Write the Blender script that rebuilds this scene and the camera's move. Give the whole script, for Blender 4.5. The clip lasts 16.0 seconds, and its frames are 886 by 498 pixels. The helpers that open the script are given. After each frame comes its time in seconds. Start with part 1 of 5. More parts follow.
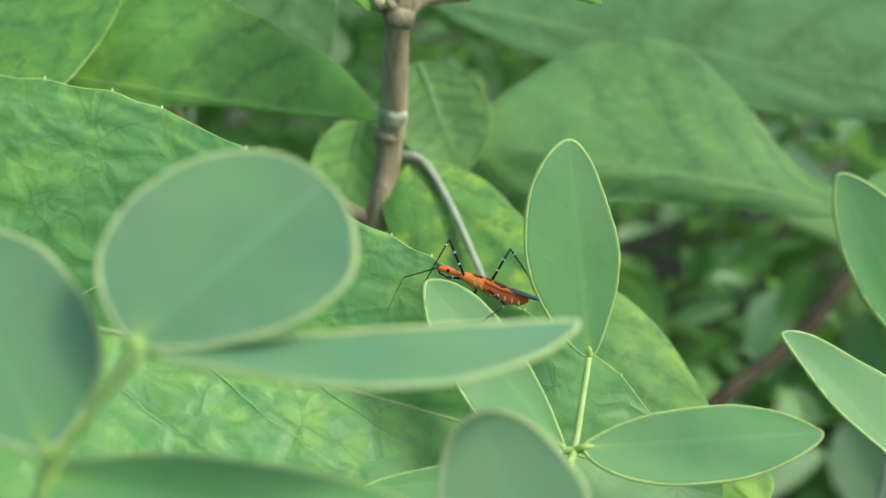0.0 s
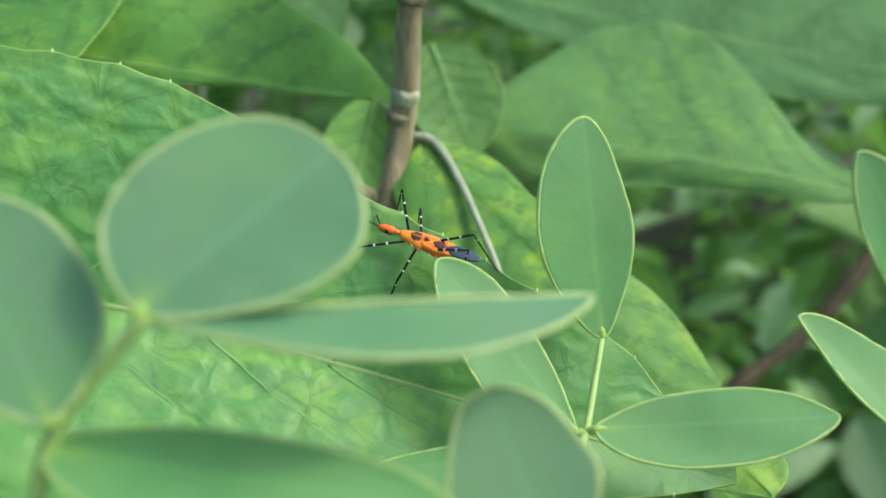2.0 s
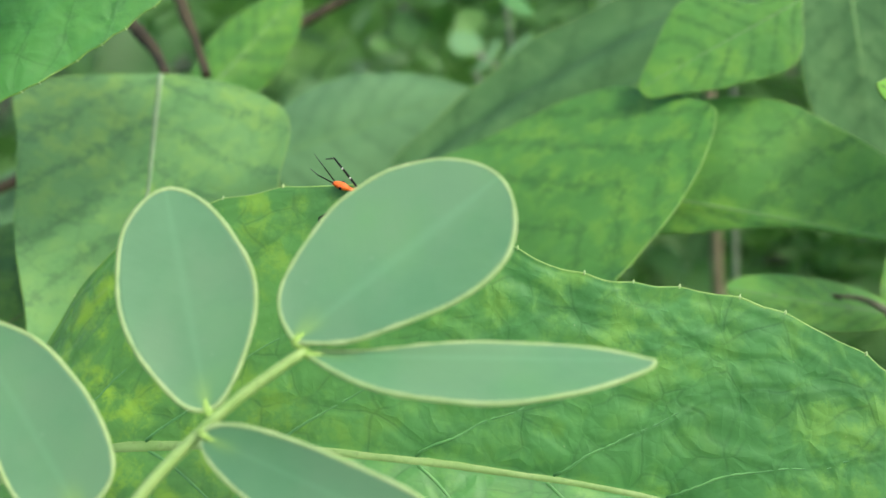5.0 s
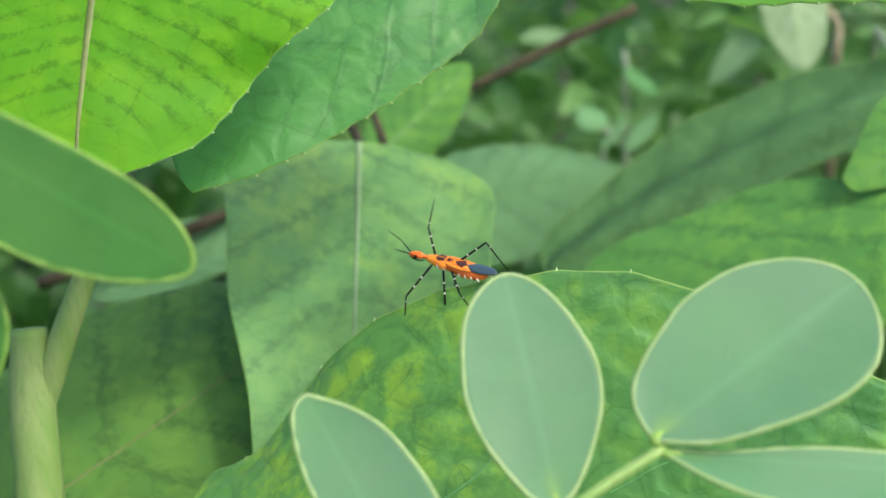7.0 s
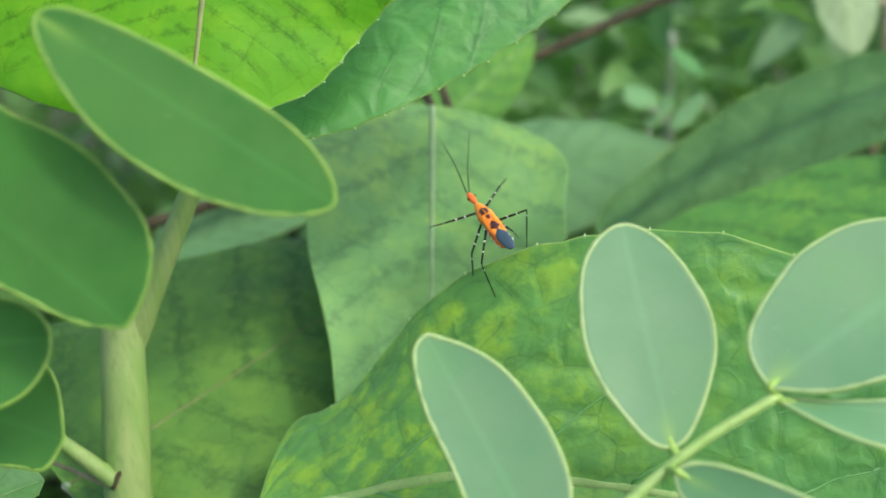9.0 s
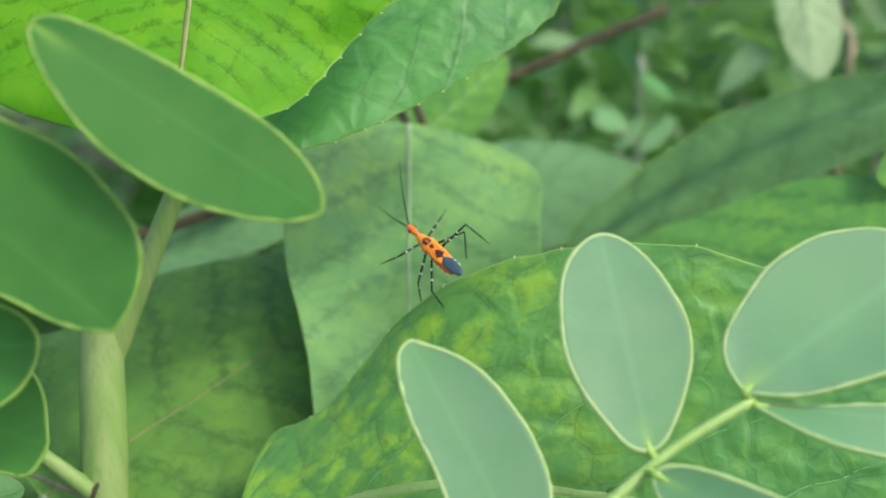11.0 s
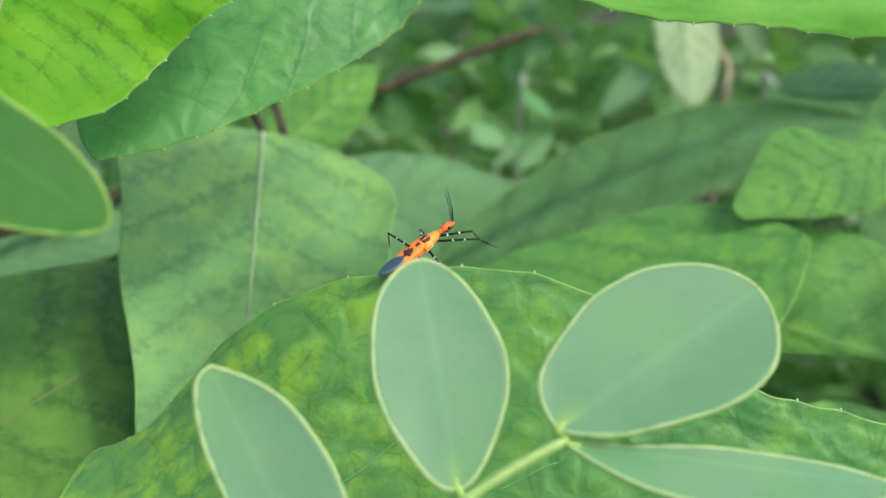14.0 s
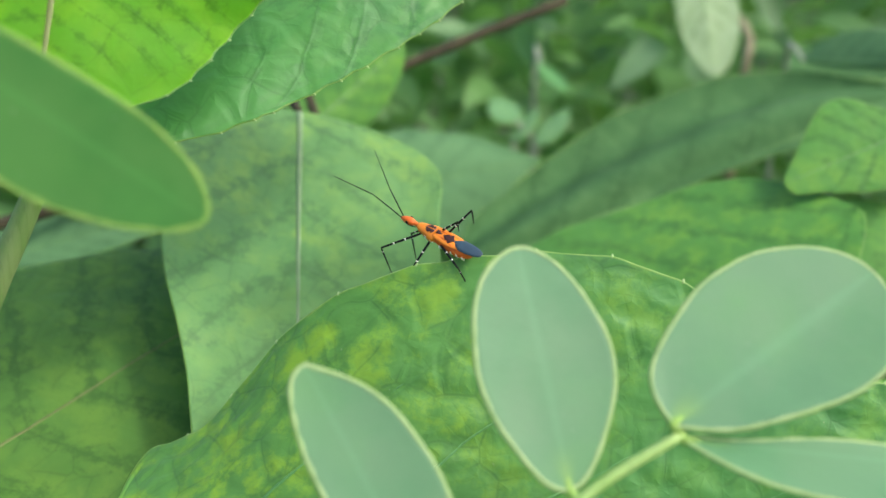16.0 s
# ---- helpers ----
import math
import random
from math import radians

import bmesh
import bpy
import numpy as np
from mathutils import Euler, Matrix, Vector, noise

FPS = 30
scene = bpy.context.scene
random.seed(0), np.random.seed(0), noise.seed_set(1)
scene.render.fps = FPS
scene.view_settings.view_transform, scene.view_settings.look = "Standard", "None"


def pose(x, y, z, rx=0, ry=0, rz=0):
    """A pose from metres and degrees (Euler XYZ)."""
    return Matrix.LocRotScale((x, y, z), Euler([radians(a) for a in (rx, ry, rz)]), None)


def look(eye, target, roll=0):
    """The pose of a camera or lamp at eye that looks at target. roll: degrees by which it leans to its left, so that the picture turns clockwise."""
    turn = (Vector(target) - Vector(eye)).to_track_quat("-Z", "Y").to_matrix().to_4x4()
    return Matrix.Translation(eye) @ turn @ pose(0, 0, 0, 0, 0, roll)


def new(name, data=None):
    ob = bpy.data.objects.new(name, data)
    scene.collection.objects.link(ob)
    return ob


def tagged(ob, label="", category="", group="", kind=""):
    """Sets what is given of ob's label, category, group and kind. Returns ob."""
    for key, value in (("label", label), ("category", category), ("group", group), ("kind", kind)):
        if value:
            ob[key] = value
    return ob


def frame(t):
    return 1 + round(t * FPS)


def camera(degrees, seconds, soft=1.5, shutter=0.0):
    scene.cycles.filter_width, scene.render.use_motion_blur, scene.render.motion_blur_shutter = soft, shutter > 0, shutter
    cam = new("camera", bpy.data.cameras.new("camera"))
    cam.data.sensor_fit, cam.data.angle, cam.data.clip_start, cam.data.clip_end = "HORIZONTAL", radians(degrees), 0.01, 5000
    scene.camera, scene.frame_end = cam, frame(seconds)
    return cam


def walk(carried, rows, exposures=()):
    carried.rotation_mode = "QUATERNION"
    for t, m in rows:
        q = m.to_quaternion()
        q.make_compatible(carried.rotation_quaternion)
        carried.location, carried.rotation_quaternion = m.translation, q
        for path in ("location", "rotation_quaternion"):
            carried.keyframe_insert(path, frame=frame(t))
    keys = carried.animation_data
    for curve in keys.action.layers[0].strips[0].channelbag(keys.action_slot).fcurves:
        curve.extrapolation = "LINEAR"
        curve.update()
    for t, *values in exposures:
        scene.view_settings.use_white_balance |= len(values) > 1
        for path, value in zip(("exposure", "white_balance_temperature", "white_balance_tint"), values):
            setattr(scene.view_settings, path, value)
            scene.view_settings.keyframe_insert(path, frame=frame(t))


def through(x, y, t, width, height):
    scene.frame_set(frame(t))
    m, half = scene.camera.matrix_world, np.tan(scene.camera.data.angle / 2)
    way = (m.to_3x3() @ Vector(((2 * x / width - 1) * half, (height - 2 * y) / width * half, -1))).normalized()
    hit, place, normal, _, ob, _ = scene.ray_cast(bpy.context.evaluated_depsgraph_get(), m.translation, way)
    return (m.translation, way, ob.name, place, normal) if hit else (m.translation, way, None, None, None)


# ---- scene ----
cam = camera(42, 16.0, soft=1.5, shutter=0.0)
cam.data.dof.use_dof = True
cam.data.dof.focus_distance = 0.166
cam.data.dof.aperture_fstop = 17

# seconds, eye, yaw, pitch, roll
# <path>
PATH = [
    (0, 0.0000, 0.0000, 0.6000, -0.00, -20.05, 0.00),
    (0.5, -0.0005, 0.0013, 0.5992, 0.37, -19.82, 0.24),
    (1, 0.0003, 0.0015, 0.5983, 1.68, -20.00, -0.27),
    (1.5, 0.0008, 0.0012, 0.5971, 1.80, -20.20, -0.23),
    (2, 0.0001, 0.0016, 0.5974, 0.63, -20.45, 0.22),
    (2.5, -0.0006, 0.0022, 0.6002, 1.56, -20.66, 0.05),
    (2.8, 0.0008, 0.0033, 0.6051, 5.73, -21.41, -1.99),
    (3, 0.0005, 0.0036, 0.6107, 10.39, -21.22, -3.43),
    (3.2, 0.0021, 0.0009, 0.6179, 15.21, -21.55, -5.23),
    (3.5, -0.0052, 0.0008, 0.6255, 18.25, -22.39, -5.12),
    (4, -0.0083, 0.0038, 0.6367, 21.58, -23.18, -5.26),
    (4.5, -0.0137, 0.0047, 0.6388, 24.61, -23.40, -6.24),
    (5, -0.0193, 0.0028, 0.6441, 25.31, -23.54, -7.04),
    (5.2, -0.0225, 0.0019, 0.6458, 25.58, -23.50, -7.48),
    (7.3, -0.0613, -0.0134, 0.6506, 24.34, -20.60, -3.25),
    (7.5, -0.0633, -0.0158, 0.6496, 23.92, -20.86, -2.83),
    (8, -0.0673, -0.0195, 0.6474, 25.52, -21.50, -2.85),
    (8.5, -0.0675, -0.0196, 0.6472, 25.87, -21.64, -2.63),
    (9, -0.0683, -0.0204, 0.6482, 25.22, -21.32, -2.34),
    (9.2, -0.0680, -0.0206, 0.6487, 24.90, -21.27, -2.02),
    (11.3, -0.0693, -0.0246, 0.6464, 23.27, -19.88, -1.40),
    (11.5, -0.0705, -0.0246, 0.6458, 23.27, -19.81, -1.30),
    (12, -0.0723, -0.0255, 0.6461, 23.39, -19.87, -1.12),
    (12.5, -0.0727, -0.0251, 0.6437, 23.35, -19.83, -0.48),
    (13, -0.0709, -0.0231, 0.6439, 23.46, -19.91, -0.50),
    (13.5, -0.0666, -0.0196, 0.6439, 22.75, -19.77, 0.39),
    (14, -0.0617, -0.0136, 0.6465, 18.24, -19.63, 2.44),
    (14.5, -0.0641, -0.0122, 0.6501, 14.63, -19.28, 3.26),
    (15, -0.0680, -0.0105, 0.6476, 14.72, -19.35, 2.83),
    (15.5, -0.0719, -0.0093, 0.6452, 16.81, -20.49, 2.10),
    (16, -0.0769, -0.0110, 0.6451, 17.07, -20.89, 1.85),
]
# </path>


def aim(x, y, z, yaw, pitch, roll):
    turn = Euler((radians(90 + pitch), 0, radians(yaw))).to_matrix().to_4x4()
    return Matrix.Translation((x, y, z)) @ turn @ pose(0, 0, 0, 0, 0, roll)


walk(cam, [(t, aim(*row)) for t, *row in PATH])

# ---- light: hazy sun behind thin cloud, fairly high, shining across the leaves ----
SUN_HIGH, SUN_TURN = 50.0, 97.0
world = bpy.data.worlds.new("world")
scene.world = world
world.use_nodes = True
wn = world.node_tree
sky = wn.nodes.new("ShaderNodeTexSky")
sky.sky_type, sky.sun_disc = "NISHITA", False
sky.sun_elevation, sky.sun_rotation = radians(SUN_HIGH), radians(SUN_TURN)
sky.air_density, sky.dust_density, sky.ozone_density = 1.0, 4.0, 0.6
wn.links.new(sky.outputs[0], wn.nodes["Background"].inputs[0])
wn.nodes["Background"].inputs[1].default_value = 0.15
sun = new("sun", bpy.data.lights.new("sun", "SUN"))
sun.data.energy, sun.data.angle, sun.data.color = 0.8, radians(7), (1.0, 0.96, 0.88)
rad = (radians(SUN_HIGH), radians(SUN_TURN))
toward = Vector((math.sin(rad[1]) * math.cos(rad[0]), math.cos(rad[1]) * math.cos(rad[0]), math.sin(rad[0])))
sun.matrix_world = look(toward * 5, (0, 0, 0))
scene.view_settings.exposure = 0.9


# ---- materials ----
class Nodes:
    """A short way to write node trees."""

    def __init__(self, name):
        self.mat = bpy.data.materials.new(name)
        self.mat.use_nodes = True
        self.tree = self.mat.node_tree
        self.tree.nodes.clear()
        self.out = self.add("OutputMaterial")

    def add(self, kind, **kw):
        node = self.tree.nodes.new("ShaderNode" + kind)
        for key, value in kw.items():
            if key in node.inputs:
                self.put(node, key, value)
        return node

    def put(self, node, key, value):
        if isinstance(value, bpy.types.NodeSocket):
            self.tree.links.new(value, node.inputs[key])
        else:
            node.inputs[key].default_value = value

    def math(self, op, a, b=0.0, c=0.0):
        node = self.add("Math")
        node.operation = op
        for i, value in enumerate((a, b, c)):
            self.put(node, i, value)
        return node.outputs[0]

    def noise(self, vec, scale, detail=3.0, rough=0.55):
        node = self.add("TexNoise", Vector=vec, Scale=scale, Detail=detail, Roughness=rough)
        return node.outputs["Fac"]

    def mix(self, fac, a, b):
        node = self.tree.nodes.new("ShaderNodeMix")
        node.data_type = "RGBA"
        self.put(node, 0, fac)
        for i, value in ((6, a), (7, b)):
            if isinstance(value, tuple):
                node.inputs[i].default_value = (*value, 1)
            else:
                self.put(node, i, value)
        return node.outputs[2]

    def ramp(self, value, lo, hi):
        node = self.add("MapRange", Value=value)
        node.interpolation_type = "SMOOTHSTEP"
        for i, v in ((1, lo), (2, hi), (3, 0.0), (4, 1.0)):
            node.inputs[i].default_value = v
        return node.outputs[0]

    def bump(self, height, strength, distance, below=None):
        node = self.add("Bump", Height=height, Strength=strength, Distance=distance)
        if below is not None:
            self.put(node, "Normal", below)
        return node.outputs[0]

    def surface(self, color, rough, normal=None, through=0.0, glow=None, coat=0.0, spec=0.5):
        bsdf = self.add("BsdfPrincipled")
        if isinstance(color, tuple):
            bsdf.inputs["Base Color"].default_value = (*color, 1)
        else:
            self.put(bsdf, "Base Color", color)
        self.put(bsdf, "Roughness", rough)
        bsdf.inputs["Specular IOR Level"].default_value = spec
        bsdf.inputs["Coat Weight"].default_value = coat
        if normal is not None:
            self.put(bsdf, "Normal", normal)
        end = bsdf.outputs[0]
        if through:
            clear = self.add("BsdfTranslucent")
            lit = self.mix(0.0, color, color) if glow is None else glow
            if isinstance(lit, tuple):
                clear.inputs[0].default_value = (*lit, 1)
            else:
                self.put(clear, 0, lit)
            both = self.add("MixShader")
            both.inputs[0].default_value = through
            self.tree.links.new(end, both.inputs[1])
            self.tree.links.new(clear.outputs[0], both.inputs[2])
            end = both.outputs[0]
        self.tree.links.new(end, self.out.inputs[0])
        return self.mat


def broad_material(name, deep, mid, light, glow, through, veins=7.0, rough=0.5, quilt=1.0, net_dark=0.2, patchy=0.5, shine=0.35, vein_dark=0.32, line_dark=0.42, young=0.0):
    """A soft net-veined leaf: side veins from the blade's own coordinates, a net of small veins with shade painted in
    its hollows, yellowish patches.
    """
    n = Nodes(name)
    uv = n.add("UVMap")
    xy = n.add("SeparateXYZ", Vector=uv.outputs[0])
    s, v = xy.outputs[0], xy.outputs[1]
    place = n.add("TexCoord").outputs["Object"]
    rnd = n.add("ObjectInfo").outputs["Random"]
    off = n.add("VectorMath")
    off.operation = "ADD"
    n.put(off, 0, place)
    n.put(off, 1, rnd)
    pos = off.outputs[0]
    side = n.math("ABSOLUTE", v)
    fade = n.math("SUBTRACT", 1.0, n.ramp(s, 0.70, 0.88))
    wob = n.math("MULTIPLY", n.math("SUBTRACT", n.noise(pos, 80.0, 3.0), 0.5), 0.5)
    phase = n.math("ADD", n.math("MULTIPLY", n.math("SUBTRACT", s, n.math("MULTIPLY", side, 0.22)), veins), wob)
    tri = n.math("ABSOLUTE", n.math("SUBTRACT", n.math("FRACT", phase), 0.5))
    ragged = n.math("ADD", tri, n.math("MULTIPLY", n.math("SUBTRACT", n.noise(pos, 420.0, 4.0, 0.7), 0.5), 1.5))
    near_vein = n.math("MULTIPLY", n.ramp(ragged, 0.20, 0.62), fade)
    line = n.math("MULTIPLY", n.ramp(tri, 0.472, 0.496), fade)
    warp = n.add("TexNoise", Vector=pos, Scale=120.0, Detail=1.5)
    shift = n.add("VectorMath")
    shift.operation = "MULTIPLY_ADD"
    n.put(shift, 0, warp.outputs["Color"])
    shift.inputs[1].default_value = (0.0040, 0.0040, 0.0040)
    n.put(shift, 2, pos)
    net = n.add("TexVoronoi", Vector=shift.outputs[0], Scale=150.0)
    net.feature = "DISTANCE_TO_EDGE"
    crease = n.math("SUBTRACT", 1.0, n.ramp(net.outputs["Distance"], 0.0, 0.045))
    hollow_shade = n.math("SUBTRACT", 1.0, n.ramp(net.outputs["Distance"], 0.0, 0.30))
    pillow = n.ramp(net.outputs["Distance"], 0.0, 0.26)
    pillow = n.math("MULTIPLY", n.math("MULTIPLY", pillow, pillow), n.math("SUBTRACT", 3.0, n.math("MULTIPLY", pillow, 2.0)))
    shown = n.ramp(n.noise(pos, 110.0, 3.0), 0.42, 0.60)
    soft = n.noise(pos, 330.0, 3.0, 0.55)
    patch = n.ramp(n.noise(pos, 175.0, 6.0, 0.62), 0.42, 0.64)
    patch = n.math("MULTIPLY", patch, n.math("SUBTRACT", 1.0, n.math("MULTIPLY", near_vein, 0.8)))
    wide = n.ramp(n.noise(pos, 26.0, 2.0), 0.36, 0.64)
    color = n.mix(n.ramp(n.noise(pos, 38.0, 4.0), 0.3, 0.7), deep, mid)
    color = n.mix(n.math("MULTIPLY", n.math("SUBTRACT", 1.0, near_vein), 0.35), color, mid)
    color = n.mix(n.math("MULTIPLY", patch, n.math("ADD", patchy * 0.5, n.math("MULTIPLY", wide, patchy))), color, light)
    if young:
        color = n.mix(n.math("MULTIPLY", n.math("MULTIPLY", n.math("SUBTRACT", 1.0, n.ramp(s, 0.12, 0.42)), n.math("ADD", 0.25, patch)), young), color, (0.26, 0.49, 0.045))
    dark = tuple(0.72 * c for c in deep)
    color = n.mix(n.math("MULTIPLY", near_vein, vein_dark), color, dark)
    tiny = n.add("TexVoronoi", Vector=shift.outputs[0], Scale=430.0)
    tiny.feature = "DISTANCE_TO_EDGE"
    thread = n.math("SUBTRACT", 1.0, n.ramp(tiny.outputs["Distance"], 0.0, 0.09))
    color = n.mix(n.math("MULTIPLY", thread, net_dark * 0.12), color, dark)
    # Shade painted into the low ground along the net, then the net's dark lines.
    color = n.mix(n.math("MULTIPLY", n.math("MULTIPLY", hollow_shade, shown), net_dark * 0.7), color, tuple(0.8 * c for c in deep))
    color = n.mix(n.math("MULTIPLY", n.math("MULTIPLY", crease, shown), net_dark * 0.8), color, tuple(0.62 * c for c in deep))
    color = n.mix(n.math("MULTIPLY", line, line_dark), color, dark)
    fleck = n.ramp(n.noise(pos, 1300.0, 1.0), 0.78, 0.84)
    color = n.mix(n.math("MULTIPLY", fleck, 0.3), color, (0.55, 0.62, 0.35))
    hue = n.add("HueSaturation", Color=color)
    n.put(hue, "Value", n.math("ADD", 0.92, n.math("MULTIPLY", rnd, 0.16)))
    color = hue.outputs[0]
    tiny_pillow = n.ramp(tiny.outputs["Distance"], 0.0, 0.3)
    height = n.math("ADD", n.math("ADD", n.math("MULTIPLY", pillow, 0.9), n.math("MULTIPLY", tiny_pillow, 0.1)), n.math("MULTIPLY", soft, 0.35))
    height = n.math("SUBTRACT", height, n.math("MULTIPLY", thread, 0.03))
    height = n.math("SUBTRACT", height, n.math("MULTIPLY", n.math("MULTIPLY", crease, shown), 0.12))
    height = n.math("SUBTRACT", height, n.math("MULTIPLY", n.math("MULTIPLY", n.ramp(tri, 0.42, 0.5), fade), 0.3))
    normal = n.bump(height, 0.26 * quilt, 0.0008)
    rough = n.math("ADD", rough, n.math("MULTIPLY", n.noise(pos, 400.0), 0.15))
    held = n.math("ADD", n.math("MULTIPLY", near_vein, vein_dark * 1.4), n.math("MULTIPLY", crease, net_dark))
    lit = n.mix(n.ramp(held, 0.0, 1.0), glow, tuple(0.45 * c for c in glow))
    return n.surface(color, rough, normal, through, lit, spec=shine)


def smooth_material(name, base, other, glow, through, rough=0.5, shine=0.7):
    """A hairless waxy leaflet with a faint pale midrib and faint clouding."""
    n = Nodes(name)
    uv = n.add("UVMap")
    xy = n.add("SeparateXYZ", Vector=uv.outputs[0])
    pos = n.add("TexCoord").outputs["Object"]
    rnd = n.add("ObjectInfo").outputs["Random"]
    cloud = n.ramp(n.noise(pos, 110.0, 5.0, 0.65), 0.3, 0.7)
    color = n.mix(cloud, base, other)
    greener = tuple((1.0 * other[0], 1.06 * other[1], 0.72 * other[2]))
    color = n.mix(n.math("MULTIPLY", n.ramp(n.noise(pos, 55.0, 3.0), 0.42, 0.68), 0.6), color, greener)
    bloom = tuple((1.20 * other[0], 1.0 * other[1], 1.06 * other[2]))
    place = n.add("VectorMath")
    place.operation = "ADD"
    n.put(place, 0, pos)
    n.put(place, 1, rnd)
    color = n.mix(n.math("MULTIPLY", n.ramp(n.noise(place.outputs[0], 42.0, 4.0, 0.6), 0.44, 0.60), 0.7), color, bloom)
    side = n.math("ABSOLUTE", xy.outputs[1])
    rib = n.math("SUBTRACT", 1.0, n.ramp(side, 0.0, 0.13))
    foot = n.math("SUBTRACT", 1.0, n.ramp(xy.outputs[0], 0.0, 0.18))
    foot = n.math("MULTIPLY", foot, n.math("SUBTRACT", 1.0, n.ramp(side, 0.02, 0.42)))
    color = n.mix(n.math("MULTIPLY", rib, 0.28), color, tuple(min(1, 1.5 * c) for c in other))
    color = n.mix(n.math("MULTIPLY", foot, 0.6), color, (0.32, 0.56, 0.11))
    vphase = n.math("MULTIPLY", n.math("SUBTRACT", xy.outputs[0], n.math("MULTIPLY", side, 0.18)), 14.0)
    tri = n.math("ABSOLUTE", n.math("SUBTRACT", n.math("FRACT", vphase), 0.5))
    line = n.ramp(tri, 0.42, 0.5)
    color = n.mix(n.math("MULTIPLY", line, 0.03), color, tuple(min(1, 1.6 * c) for c in other))
    speck = n.ramp(n.noise(pos, 1500.0, 1.0), 0.77, 0.82)
    color = n.mix(n.math("MULTIPLY", speck, 0.25), color, (0.55, 0.65, 0.5))
    hue = n.add("HueSaturation", Color=color)
    n.put(hue, "Value", n.math("ADD", 0.92, n.math("MULTIPLY", rnd, 0.16)))
    height = n.math("ADD", n.noise(pos, 900.0, 3.0), n.math("MULTIPLY", line, -0.3))
    normal = n.bump(height, 0.12, 0.0003)
    rough = n.math("ADD", rough, n.math("MULTIPLY", n.noise(pos, 200.0), 0.2))
    return n.surface(hue.outputs[0], rough, normal, through, glow, spec=shine)


def mottled_material(name, a, b, scale, rough=0.7, bump=0.3, depth=0.0005, stretch=1.0, through=0.0):
    n = Nodes(name)
    pos = n.add("TexCoord").outputs["Object"]
    place = n.add("Mapping", Vector=pos)
    place.inputs["Scale"].default_value = (1, 1, stretch)
    pos = place.outputs[0]
    grain = n.noise(pos, scale, 5.0, 0.6)
    color = n.mix(n.ramp(grain, 0.3, 0.7), a, b)
    color = n.mix(n.math("MULTIPLY", n.ramp(n.noise(pos, scale * 5), 0.5, 0.75), 0.35), color, tuple(0.6 * c for c in a))
    normal = n.bump(n.noise(pos, scale * 3, 4.0), bump, depth)
    return n.surface(color, rough, normal, through, None)


